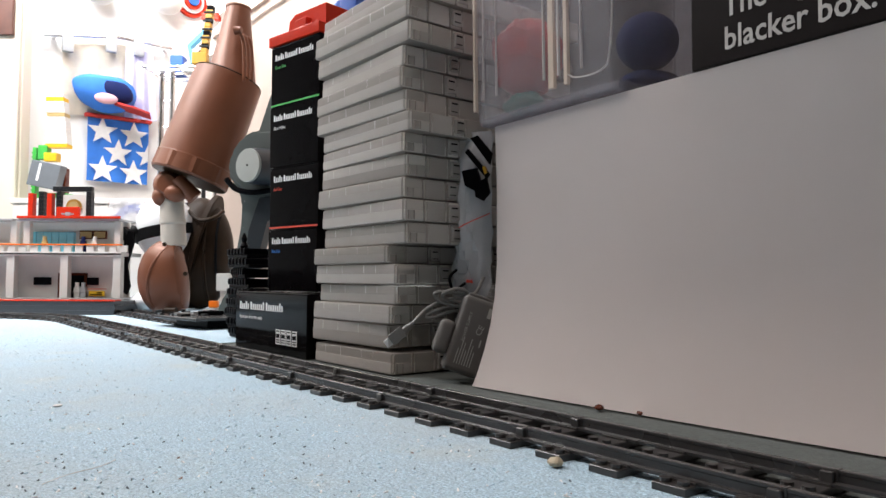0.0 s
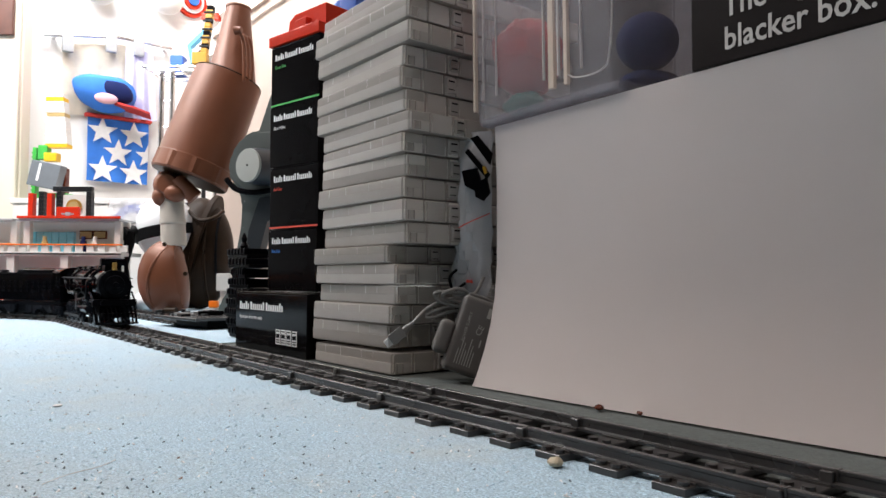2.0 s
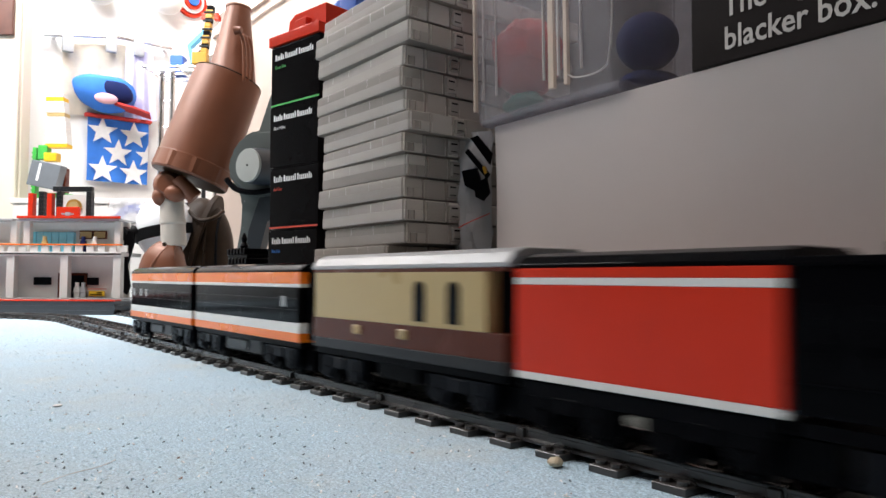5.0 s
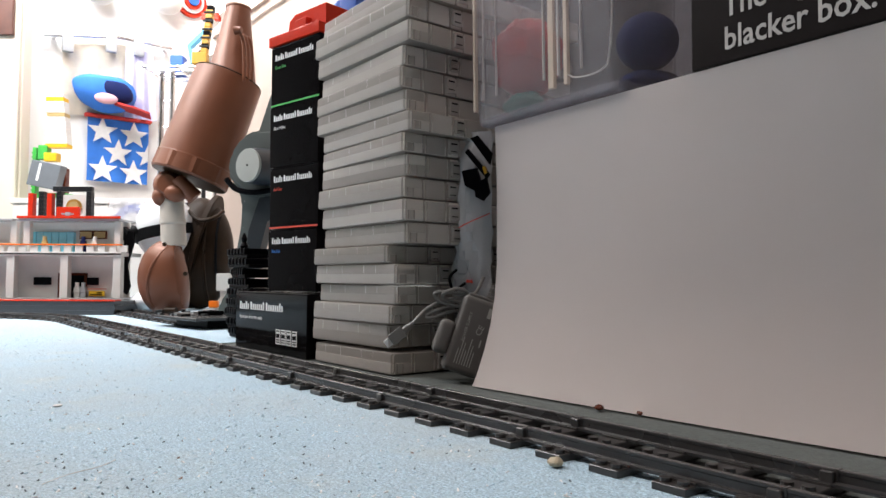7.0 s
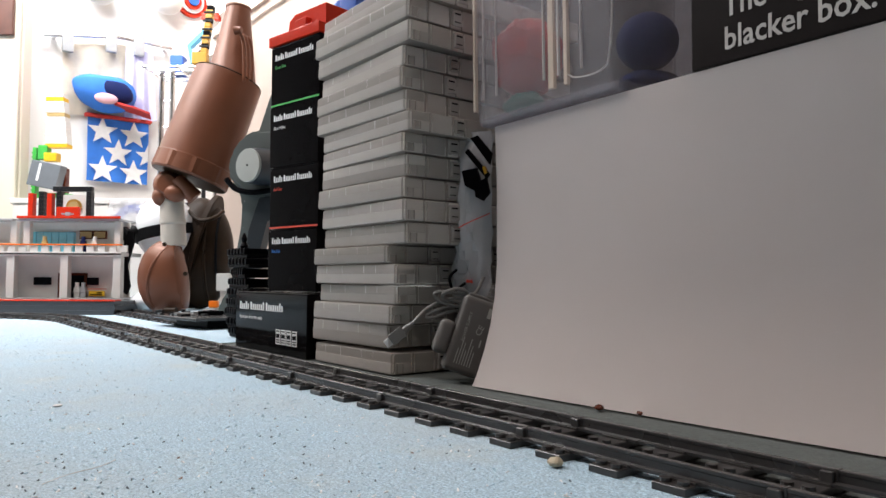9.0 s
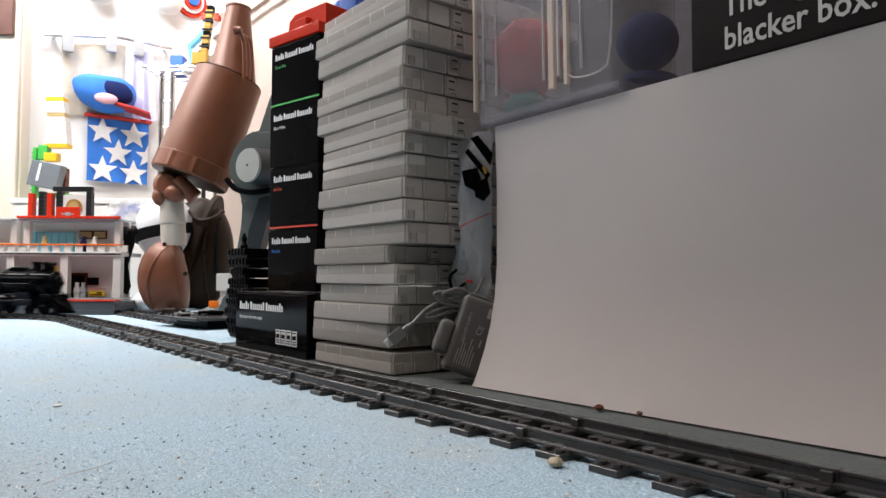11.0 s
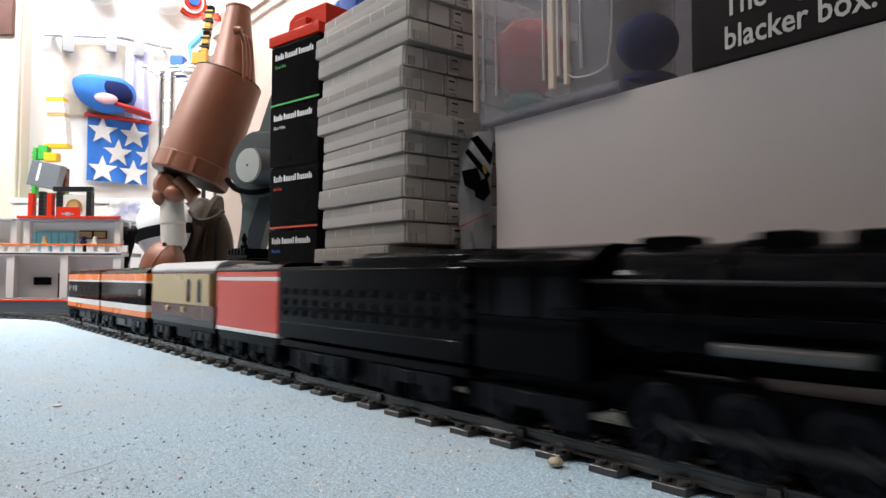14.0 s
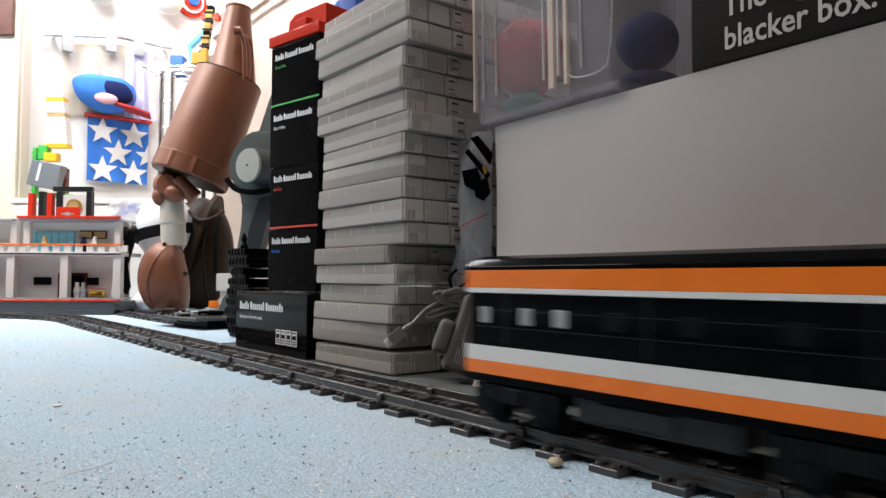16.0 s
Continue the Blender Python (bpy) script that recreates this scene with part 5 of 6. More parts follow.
def grey_machine():
    c = thing("grey_stand", pose(0, 1.50, 0), "grey-green plastic swivel stand with round hub and curved leg", "stand")
    b = bmesh.new()
    pts = [(-0.458, 0.306), (-0.452, 0.345), (-0.430, 0.380), (-0.398, 0.398), (-0.352, 0.400), (-0.340, 0.330), (-0.345, 0.262), (-0.385, 0.252), (-0.425, 0.262), (-0.450, 0.285)]
    prism(b, pts, 0.0, 0.085)
    bmesh.ops.bevel(b, geom=b.edges[:], offset=0.009, segments=3, affect="EDGES")
    head = part("head", b, GUN, c)
    b = bmesh.new()
    tube(b, spline([(-0.458, -0.003, 0.290), (-0.435, -0.006, 0.268), (-0.395, -0.006, 0.262), (-0.350, -0.006, 0.270)], 6), 0.006, 8)
    part("seam", b, BLACKSOFT, head)
    b = bmesh.new()
    rod(b, (-0.399, -0.0415, 0.313), (-0.362, 0.016, 0.316), 0.0365, 0.041, 32)
    hub = part("hub_rim", b, mat("blue_black_rubber", (0.012, 0.018, 0.026), 0.4), head)
    b = bmesh.new()
    rod(b, (-0.402, -0.0462, 0.313), (-0.399, -0.0415, 0.313), 0.0345, 0.0355, 32)
    part("hub_cap", b, GUNLIGHT, hub)
    b = bmesh.new()
    rod(b, (-0.4026, -0.0470, 0.313), (-0.4015, -0.0452, 0.313), 0.0020, seg=10)
    part("hub_screw", b, BLACKSOFT, hub)
    b = bmesh.new()
    pts = [(-0.452, 0.300), (-0.345, 0.285), (-0.352, 0.240), (-0.385, 0.214), (-0.405, 0.160), (-0.412, 0.090), (-0.405, 0.0), (-0.480, 0.0), (-0.474, 0.030), (-0.452, 0.060), (-0.444, 0.120), (-0.432, 0.190), (-0.430, 0.245)]
    prism(b, pts, 0.015, 0.070)
    bmesh.ops.bevel(b, geom=b.edges[:], offset=0.007, segments=2, affect="EDGES")
    leg = part("leg", b, GUN, c)
    # dark prism painted as the shade in the hollow beside the leg
    b = bmesh.new()
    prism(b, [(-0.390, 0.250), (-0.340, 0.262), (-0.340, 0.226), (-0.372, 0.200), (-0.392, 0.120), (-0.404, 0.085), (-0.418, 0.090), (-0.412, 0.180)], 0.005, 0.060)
    part("inner_web", b, mat("painted_inner_shadow", (0.012, 0.016, 0.020), 0.5), leg)
    b = bmesh.new()
    prism(b, [(-0.410, 0.385), (-0.385, 0.386), (-0.356, 0.520), (-0.368, 0.520)], 0.050, 0.090)
    part("strut", b, GUN, c)


grey_machine()
bm = bmesh.new()
box(bm, -0.024, 0.022, -0.02, 0.02, 0.0, 0.015, 0.003, 2)
box(bm, -0.012, 0.022, -0.02, 0.02, 0.052, 0.092, 0.004, 2)
box(bm, -0.004, 0.018, -0.012, 0.012, 0.014, 0.054)
solid("white_bracket", bm, WHITE, pose(-0.500, 1.63, 0.0), "small white plastic bracket on carpet", "bracket")
bm = bmesh.new()
box(bm, -0.010, 0.010, -0.008, 0.008, 0.0, 0.015, 0.002)
solid("orange_brick", bm, ORANGE, pose(-0.512, 1.60, 0.0152), "small orange brick on a white bracket", "toy brick")


# ---- toy station in front of a white cabinet
def platform():
    c = thing("station_platform", pose(0, 1.655, 0), "long dark grey brick platform edged with red tiles", "toy platform")
    b = bmesh.new()
    for i in range(8):
        for r in range(3):
            x = -1.51 + 0.1 * i + (0.05 if r == 1 else 0)
            box(b, x + 0.0002, min(x + 0.0998, -0.7082), -0.110, 0.235, r * 0.0098, r * 0.0098 + 0.0097, 0.0003)
    part("brick_wall", b, mat("dark_grey_bricks", (0.060, 0.066, 0.074), 0.4), c)
    b = bmesh.new()
    box(b, -1.51, -0.708, -0.112, -0.080, 0.0295, 0.0325, 0.0004)
    part("red_edge", b, RED, c)


platform()
SKYBLUE = mat("light_blue_clear_plastic", (0.28, 0.74, 0.92), 0.25)
STATION_GREY = mat("station_grey_bricks", (0.68, 0.67, 0.64), 0.4, 0, 0.05, 50)
STATION_BACK = mat("station_back_wall", (0.74, 0.72, 0.68), 0.5, 0, 0.06, 50)


def station():
    c = thing("toy_station", pose(0, 1.660, 0.0327), "two-storey light grey brick-built toy station with red railings", "toy building")
    g = lambda nm, mt, par, *boxes: _boxes(nm, mt, par, boxes)
    wall_back = g("back_wall", STATION_BACK, c, (-1.35, -0.750, 0.045, 0.053, 0, 0.180))
    for x in (-1.265, -1.140, -1.016, -0.891, -0.768):
        g("column", STATION_GREY, c, (x, x + 0.0185, 0.0, 0.018, 0, 0.0985))
    floor_ = g("upper_floor", STATION_GREY, c, (-1.36, -0.748, -0.004, 0.108, 0.0985, 0.1075))
    g("floor_edge", DGREY, floor_, (-1.36, -0.748, -0.005, 0.0, 0.1010, 0.1045))
    for i in range(24):
        x = -1.355 + i * 0.0262
        g("railing_panel", WHITE, c, (x, x + 0.0175, 0.000, 0.004, 0.1075, 0.1230))
    g("handrail", ORANGE, c, (-1.36, -0.748, -0.003, 0.005, 0.1230, 0.1262))
    for x in (-1.30, -1.016, -0.985, -0.772):
        g("upper_column", STATION_GREY, c, (x, x + 0.0150, 0.012, 0.026, 0.1075, 0.1800))
    roof = g("roof_slab", MGREY, c, (-1.36, -1.005, 0.0, 0.108, 0.1800, 0.1850))
    g("roof_slab", MGREY, c, (-0.990, -0.755, -0.002, 0.108, 0.1800, 0.1860))
    g("roof_edge", RED, roof, (-0.992, -0.752, -0.006, 0.0, 0.1850, 0.1910))
    for k in range(6):
        x = -0.985 + k * 0.0180
        g("blue_glazing", SKYBLUE, c, (x, x + 0.0165, 0.034, 0.0452, 0.1080, 0.1560))
    for x in (-0.868, -0.835):
        f = g("poster_frame", BROWN, c, (x, x + 0.031, 0.040, 0.0452, 0.140, 0.160))
        g("poster", TAN, f, (x + 0.002, x + 0.029, 0.0388, 0.0405, 0.1425, 0.1575))
    for x in (-0.975, -0.862):
        g("dark_window", GLASSY, c, (x, x + 0.041, 0.0405, 0.0455, 0.0300, 0.0480))
    door = g("glass_door", GLASSY, c, (-0.912, -0.850, 0.0405, 0.0455, 0.0, 0.0560))
    g("door_frame", BROWN, door, (-0.916, -0.908, 0.0385, 0.0452, 0, 0.0580), (-0.854, -0.848, 0.0385, 0.0452, 0, 0.0580), (-0.916, -0.848, 0.0385, 0.0452, 0.0530, 0.0590))
    sign = g("yellow_sign", YELLOW, c, (-0.838, -0.802, 0.030, 0.036, 0.004, 0.0165))
    g("sign_bars", BLACKSOFT, sign, (-0.834, -0.806, 0.0292, 0.0305, 0.0065, 0.0092), (-0.818, -0.806, 0.0292, 0.0305, 0.011, 0.0135))
    g("red_shelf", RED, c, (-0.846, -0.800, 0.028, 0.040, 0.0200, 0.0220))
    board = g("red_sign_board", RED, c, (-0.905, -0.852, 0.004, 0.012, 0.1800, 0.2130))
    g("sign_emblem", MGREY, board, (-0.893, -0.864, 0.0032, 0.0045, 0.1945, 0.1980), (-0.884, -0.873, 0.0030, 0.0046, 0.1920, 0.2005))


def _boxes(name, material, parent, boxes):
    b = bmesh.new()
    for q in boxes:
        box(b, *q, min(0.0006, 0.2 * min(q[1] - q[0], q[3] - q[2], q[5] - q[4])))
    return part(name, b, material, parent)


station()


def toy_figure(x, y, z, body):
    c = thing("toy_figure", pose(x, y, z), "tiny plastic toy figure on the station", "toy figure", "station figures")
    b = bmesh.new()
    box(b, -0.006, 0.006, -0.003, 0.003, 0.0, 0.013, 0.0006)
    prism(b, [(-0.007, 0.013), (0.007, 0.013), (0.005, 0.026), (-0.005, 0.026)], -0.004, 0.004)
    rod(b, (0, 0, 0.026), (0, 0, 0.036), 0.0045, seg=12)
    part("body", b, body, c)


toy_figure(-0.930, 1.664, 0.1405, TAN)
toy_figure(-0.862, 1.684, 0.0329, WHITE)
toy_figure(-0.845, 1.680, 0.0329, MGREY)
toy_figure(-0.842, 1.668, 0.1405, NAVY)
toy_figure(-0.815, 1.668, 0.1405, WHITE)


def clock_tower():
    c = thing("brick_tower", pose(0, 1.70, 0.2192), "grey and red brick-built tower with a round dial", "toy tower")
    for x in (-0.962, -0.920, -0.848):
        b = bmesh.new()
        for k in range(7):
            box(b, x - 0.006, x + 0.006, 0.0, 0.016, k * 0.0096, k * 0.0096 + 0.0094, 0.0004)
            rod(b, (x, -0.001, k * 0.0096 + 0.0048), (x, 0.0, k * 0.0096 + 0.0048), 0.0024, seg=8)
        part("perforated_beam", b, DGREY, c)
    for x in (-0.985, -0.940):
        b = bmesh.new()
        box(b, x - 0.006, x + 0.006, -0.004, 0.012, 0.0, 0.062, 0.0006)
        part("red_post", b, RED, c)
    b = bmesh.new()
    box(b, -0.935, -0.842, 0.0, 0.014, 0.0675, 0.0790, 0.0004)
    for i in range(10):
        rod(b, (-0.930 + i * 0.0094, -0.001, 0.073), (-0.930 + i * 0.0094, 0.0, 0.073), 0.0024, seg=8)
    part("top_beam", b, DGREY, c)
    b = bmesh.new()
    box(b, -0.912, -0.856, 0.004, 0.010, 0.0, 0.060, 0.003, 2)
    dialback = part("dial_plate", b, WHITE, c)
    b = bmesh.new()
    rod(b, (-0.884, 0.001, 0.030), (-0.884, 0.004, 0.030), 0.0190, 0.0190, 28)
    part("dial", b, GOLD, dialback)
    b = bmesh.new()
    rod(b, (-0.884, -0.001, 0.030), (-0.884, 0.001, 0.030), 0.0130, 0.0130, 24)
    part("dial_centre", b, TAN, dialback)


clock_tower()


def white_cabinet():
    c = thing("white_cabinet", pose(0, 1.98, 0), "low white cabinet behind the toy station", "cabinet")
    b = bmesh.new()
    box(b, -1.200, -0.745, 0.0, 0.115, 0.0, 0.285, 0.002)
    part("carcass", b, WHITE, c)
    b = bmesh.new()
    box(b, -1.205, -0.738, -0.006, 0.120, 0.285, 0.300, 0.002)
    part("top", b, WHITE, c)
    for x in (-1.195, -0.970):
        b = bmesh.new()
        box(b, x, x + 0.220, -0.004, 0.0, 0.010, 0.280, 0.001)
        part("door", b, WHITE, c)


white_cabinet()


def crane_model():
    c = thing("brick_model", pose(-0.088, 2.02, 0.3005), "green and yellow brick-built machine with a dark grey control box", "toy model")
    base = bmesh.new()
    box(base, -1.085, -0.985, 0.0, 0.05, 0.0, 0.020, 0.001)
    part("base", base, GREEN, c)
    for x, h in ((-1.078, 0.150), (-0.993, 0.060)):
        b = bmesh.new()
        box(b, x - 0.005, x + 0.005, 0.0, 0.02, 0.020, h, 0.0006)
        for k in range(int((h - 0.02) / 0.012)):
            box(b, x - 0.0065, x + 0.0065, -0.001, 0.0, 0.024 + k * 0.012, 0.030 + k * 0.012)
        part("green_post", b, GREEN, c)
    b = bmesh.new()
    box(b, -0.042, 0.042, -0.018, 0.018, -0.036, 0.036, 0.003, 2)
    ctl = part("control_box", b, mat("slate_grey_plastic", (0.16, 0.18, 0.20), 0.4), c, "", pose(-1.028, -0.022, 0.066) @ pose(0, 0, 0, 0, 12, 0))
    b = bmesh.new()
    box(b, -0.018, -0.011, -0.0190, -0.0178, -0.020, 0.030)
    part("print_bars", b, INK, ctl)
    b = bmesh.new()
    box(b, -1.066, -1.040, -0.004, 0.02, 0.116, 0.156, 0.001)
    part("green_brick", b, GREEN, c)
    b = bmesh.new()
    box(b, -1.048, -1.012, -0.006, 0.02, 0.110, 0.134, 0.001)
    part("yellow_brick", b, YELLOW, c)
    b = bmesh.new()
    box(b, -1.010, -0.990, -0.010, 0.016, 0.022, 0.036, 0.001)
    part("orange_brick", b, ORANGE, c)
    b = bmesh.new()
    box(b, -0.994, -0.984, -0.008, 0.016, 0.020, 0.090, 0.001)
    part("brown_post", b, BROWN, c)
    for k in range(14):
        b = bmesh.new()
        box(b, -1.050 + 0.002 * (k % 3), -0.985 - 0.0012 * k, 0.0, 0.03, 0.150 + k * 0.0112, 0.1605 + k * 0.0112, 0.0008)
        part("pale_brick", b, (YELLOW, WHITE, TAN)[k % 3] if k % 4 == 0 else WHITE, c)


crane_model()


def bagged_plate():
    c = thing("blue_plate", pose(-0.800, 1.84, 0.2195), "blue and white disc in a crumpled clear bag", "plate")
    b = bmesh.new()
    prism(b, [(0.052 * math.cos(g * math.pi / 14), 0.052 * math.sin(g * math.pi / 14)) for g in range(15)], -0.004, 0.004)
    disc = part("disc", b, BLUE, c)
    b = bmesh.new()
    prism(b, [(0.030 * math.cos(g * math.pi / 14), 0.030 * math.sin(g * math.pi / 14)) for g in range(15)], -0.006, -0.0042)
    part("disc_centre", b, WHITE, disc)
    b = bmesh.new()
    bmesh.ops.create_grid(b, x_segments=12, y_segments=8, size=0.5)
    for v in b.verts:
        x, z = v.co.x * 0.12, (v.co.y + 0.5) * 0.062
        v.co = Vector((x, -0.012 + 0.006 * noise.noise(Vector((x * 60, z * 70, 1.0))), z + 0.001))
    part("bag_film", b, FILM, disc, smooth=15)


bagged_plate()


def wagon_pile():
    """Grey wagons and a white fence piece standing beyond the platform's end."""
    c = thing("grey_wagon", pose(-0.735, 1.90, 0), "grey slatted toy wagon with a white fence and red top", "toy wagon")
    b = bmesh.new()
    box(b, -0.030, 0.060, 0.0, 0.05, 0.0, 0.070, 0.001)
    part("body", b, DGREY, c)
    for k in range(5):
        b = bmesh.new()
        box(b, -0.032, 0.062, -0.004, 0.0, 0.006 + k * 0.0135, 0.014 + k * 0.0135, 0.0006)
        part("slat", b, MGREY, c)
    for k in range(8):
        b = bmesh.new()
        box(b, -0.034 + k * 0.011, -0.029 + k * 0.011, -0.006, 0.0, 0.0705, 0.098, 0.0005)
        part("fence_post", b, WHITE, c)
    b = bmesh.new()
    box(b, -0.036, 0.052, -0.007, 0.001, 0.098, 0.104, 0.0006)
    part("fence_rail", b, WHITE, c)
    b = bmesh.new()
    box(b, -0.030, 0.050, 0.004, 0.044, 0.0705, 0.132, 0.001)
    part("grey_block", b, MGREY, c)
    b = bmesh.new()
    box(b, -0.034, 0.050, 0.0, 0.046, 0.132, 0.146, 0.001)
    part("red_block", b, RED, c)
    b = bmesh.new()
    prism(b, [(-0.045, 0.175), (0.030, 0.175), (0.030, 0.215), (-0.080, 0.215)], 0.002, 0.040)
    box(b, -0.020, 0.020, 0.010, 0.030, 0.146, 0.175)
    part("grey_slope", b, MGREY, c)


wagon_pile()


# ---- on and by the end wall
EW = at(END_A, 0)


def hanging_rail():
    c = thing("clip_rail", EW, "thin metal wall rail with three grey spring clips", "wall rail")
    b = bmesh.new()
    rod(b, (0.030, 0.350, 0.818), (0.030, 0.560, 0.855), 0.006, seg=12)
    rod(b, (0.030, 0.560, 0.855), (0.030, 0.730, 0.853), 0.006, seg=12)
    part("rod", b, CHROME, c)
    for n, z in ((0.38, 0.823), (0.71, 0.853)):
        b = bmesh.new()
        rod(b, (0.0, n, z), (0.030, n, z), 0.007, seg=10)
        part("bracket", b, CHROME, c)
    for n, z in ((0.415, 0.822), (0.540, 0.846), (0.624, 0.850)):
        b = bmesh.new()
        box(b, 0.022, 0.044, n - 0.016, n + 0.016, z - 0.045, z + 0.020, 0.005, 2)
        part("spring_clip", b, MGREY, c)


hanging_rail()


def flag():
    """Cloth hanging in soft folds with five-pointed stars sewn on."""
    c = thing("star_flag", EW, "blue cloth flag with large white five-pointed stars on the wall", "flag")
    fold = lambda n, z: 0.016 + 0.004 * math.sin(n * 70) + 0.003 * math.sin(z * 25 + n * 20)
    b = bmesh.new()
    bmesh.ops.create_grid(b, x_segments=24, y_segments=16, size=0.5)
    for v in b.verts:
        n, z = 0.480 + (v.co.x + 0.5) * 0.184, 0.388 + (v.co.y + 0.5) * 0.200
        v.co = Vector((fold(n, z), n, z))
    bmesh.ops.solidify(b, geom=b.faces[:], thickness=0.0015)
    cloth = part("cloth", b, CLOTHBLUE, c)
    for n, z, r in ((0.524, 0.548, 0.046), (0.618, 0.544, 0.046), (0.572, 0.482, 0.046), (0.662, 0.480, 0.040), (0.526, 0.424, 0.046), (0.620, 0.420, 0.046)):
        b = bmesh.new()
        mid = b.verts.new((fold(n, z) + 0.006, n, z))
        ring = []
        for k in range(10):
            q, rr = math.pi / 2 + k * math.pi / 5, r if k % 2 == 0 else r * 0.42
            nn, zz = min(n + rr * math.cos(q), 0.6635), z + rr * math.sin(q)
            ring.append(b.verts.new((fold(nn, zz) + 0.0045, nn, zz)))
        for k in range(10):
            b.faces.new((mid, ring[k], ring[(k + 1) % 10]))
        part("star", b, CLOTHWHITE, cloth)
    b = bmesh.new()
    box(b, 0.010, 0.030, 0.470, 0.672, 0.588, 0.600, 0.003)
    part("red_hem", b, CLOTHRED, c)


flag()


def cap():
    c = thing("baseball_cap", EW, "blue baseball cap with red brim and pale badge", "cap")
    b = bmesh.new()
    ball(b, (0.055, 0.520, 0.672), 0.055, 0.094, 0.072, 28, 16)
    for v in b.verts:
        v.co.z -= 0.10 * (v.co.y - 0.520)
        if v.co.z > 0.690:
            v.co.z = 0.690 + (v.co.z - 0.690) * 0.45
        v.co += Vector((0.4, 0.3, 0.5)) * 0.010 * noise.noise(v.co * 22)
    crown = part("crown", b, CLOTHBLUE, c)
    # navy bulge painted as the shadow in the cap's opening
    b = bmesh.new()
    ball(b, (0.096, 0.545, 0.664), 0.022, 0.050, 0.036, 24, 12)
    for v in b.verts:
        v.co.z -= 0.25 * (v.co.y - 0.545)
        if v.co.z > 0.690:
            v.co.z = 0.690
    part("dark_opening", b, NAVY, crown)
    b = bmesh.new()
    prism(b, [(0.060, 0.530), (0.115, 0.545), (0.128, 0.590), (0.118, 0.640), (0.060, 0.660)], 0.0, 0.006, "z")
    for v in b.verts:
        v.co.z += 0.622 - 0.20 * (v.co.y - 0.530)
    part("brim", b, CLOTHRED, c)
    b = bmesh.new()
    ball(b, (0.112, 0.512, 0.632), 0.010, 0.034, 0.017, 20, 10)
    part("badge", b, mat("pink_badge", (0.72, 0.40, 0.45), 0.7), crown)
    b = bmesh.new()
    rod(b, (0.0, 0.525, 0.690), (0.020, 0.525, 0.690), 0.004, seg=8)
    part("hook", b, CHROME, c)


cap()
bm = bmesh.new()
bmesh.ops.create_grid(bm, x_segments=20, y_segments=10, size=0.5)
for v in bm.verts:
    n, z = 0.585 + (v.co.x + 0.5) * 0.085, 0.600 + (v.co.y + 0.5) * 0.225
    v.co = Vector((0.030 + 0.007 * math.sin(n * 190) * (0.85 - z) * 5, n + (0.82 - z) * 0.06 * (v.co.x + 0.5), z))
bmesh.ops.solidify(bm, geom=bm.faces[:], thickness=0.0015)
solid("lavender_cloth", bm, LAVENDER, EW, "pale lavender cloth hanging in folds from a clip", "cloth")
bm = bmesh.new()
bmesh.ops.create_grid(bm, x_segments=20, y_segments=10, size=0.5)
for v in bm.verts:
    n, z = 0.405 + (v.co.x + 0.5) * 0.185, 0.600 + (v.co.y + 0.5) * 0.225
    v.co = Vector((0.012 + 0.004 * math.sin(n * 80), n, z + 0.03 * (v.co.x)))
bmesh.ops.solidify(bm, geom=bm.faces[:], thickness=0.0015)
solid("beige_cloth", bm, mat("pale_beige_cloth", (0.84, 0.78, 0.68), 0.8, bump=0.2, bscale=900), EW, "pale beige cloth hanging from a wall rail", "cloth")
for n, z in ((0.500, 1.000), (0.705, 1.015)):
    bm = bmesh.new()
    ball(bm, (0.045, n, z), 0.045, 0.055, 0.055, 24, 14)
    tagged(solid("wall_dome", bm, WHITE, EW, "white half-round dome fixed to the wall", "wall dome", "wall domes"))


def ring_disc():
    c = thing("ring_disc", EW, "round wall disc with red and white rings and blue middle", "wall disc")
    for k, (r, mt, nm) in enumerate(((0.052, RED, "outer_ring"), (0.040, WHITE, "white_ring"), (0.029, RED, "inner_ring"), (0.018, BLUE, "disc_centre"))):
        b = bmesh.new()
        rod(b, (0.0 + 0.010 * k, 0.800, 1.035), (0.012 + 0.008 * k, 0.800, 1.035), r, seg=36)
        part(nm, b, mt, c)


ring_disc()


def wire_shelf():
    c = thing("wire_shelf", pose(-0.862, 2.16, 0), "chromed wire shelf unit with ladder posts", "shelf unit")
    for x in (0.0, 0.032):
        b = bmesh.new()
        rod(b, (x, 0, 0), (x, 0, 0.72), 0.008, seg=12)
        part("post", b, CHROME, c)
    for k in range(9):
        b = bmesh.new()
        rod(b, (0.0, 0, 0.06 + k * 0.08), (0.032, 0, 0.06 + k * 0.08), 0.004, seg=8)
        part("rung", b, CHROME, c)
    for k in range(5):
        b = bmesh.new()
        rod(b, (-0.03, -0.06 + k * 0.04, 0.71), (0.17, -0.06 + k * 0.04, 0.71), 0.003, seg=8)
        part("deck_wire", b, CHROME, c)
    for x in (-0.03, 0.07, 0.17):
        b = bmesh.new()
        rod(b, (x, -0.07, 0.706), (x, 0.11, 0.706), 0.0035, seg=8)
        part("deck_bar", b, CHROME, c)
    for x in (0.155,):
        b = bmesh.new()
        rod(b, (x, 0.05, 0), (x, 0.05, 0.72), 0.008, seg=12)
        part("post", b, CHROME, c)


wire_shelf()
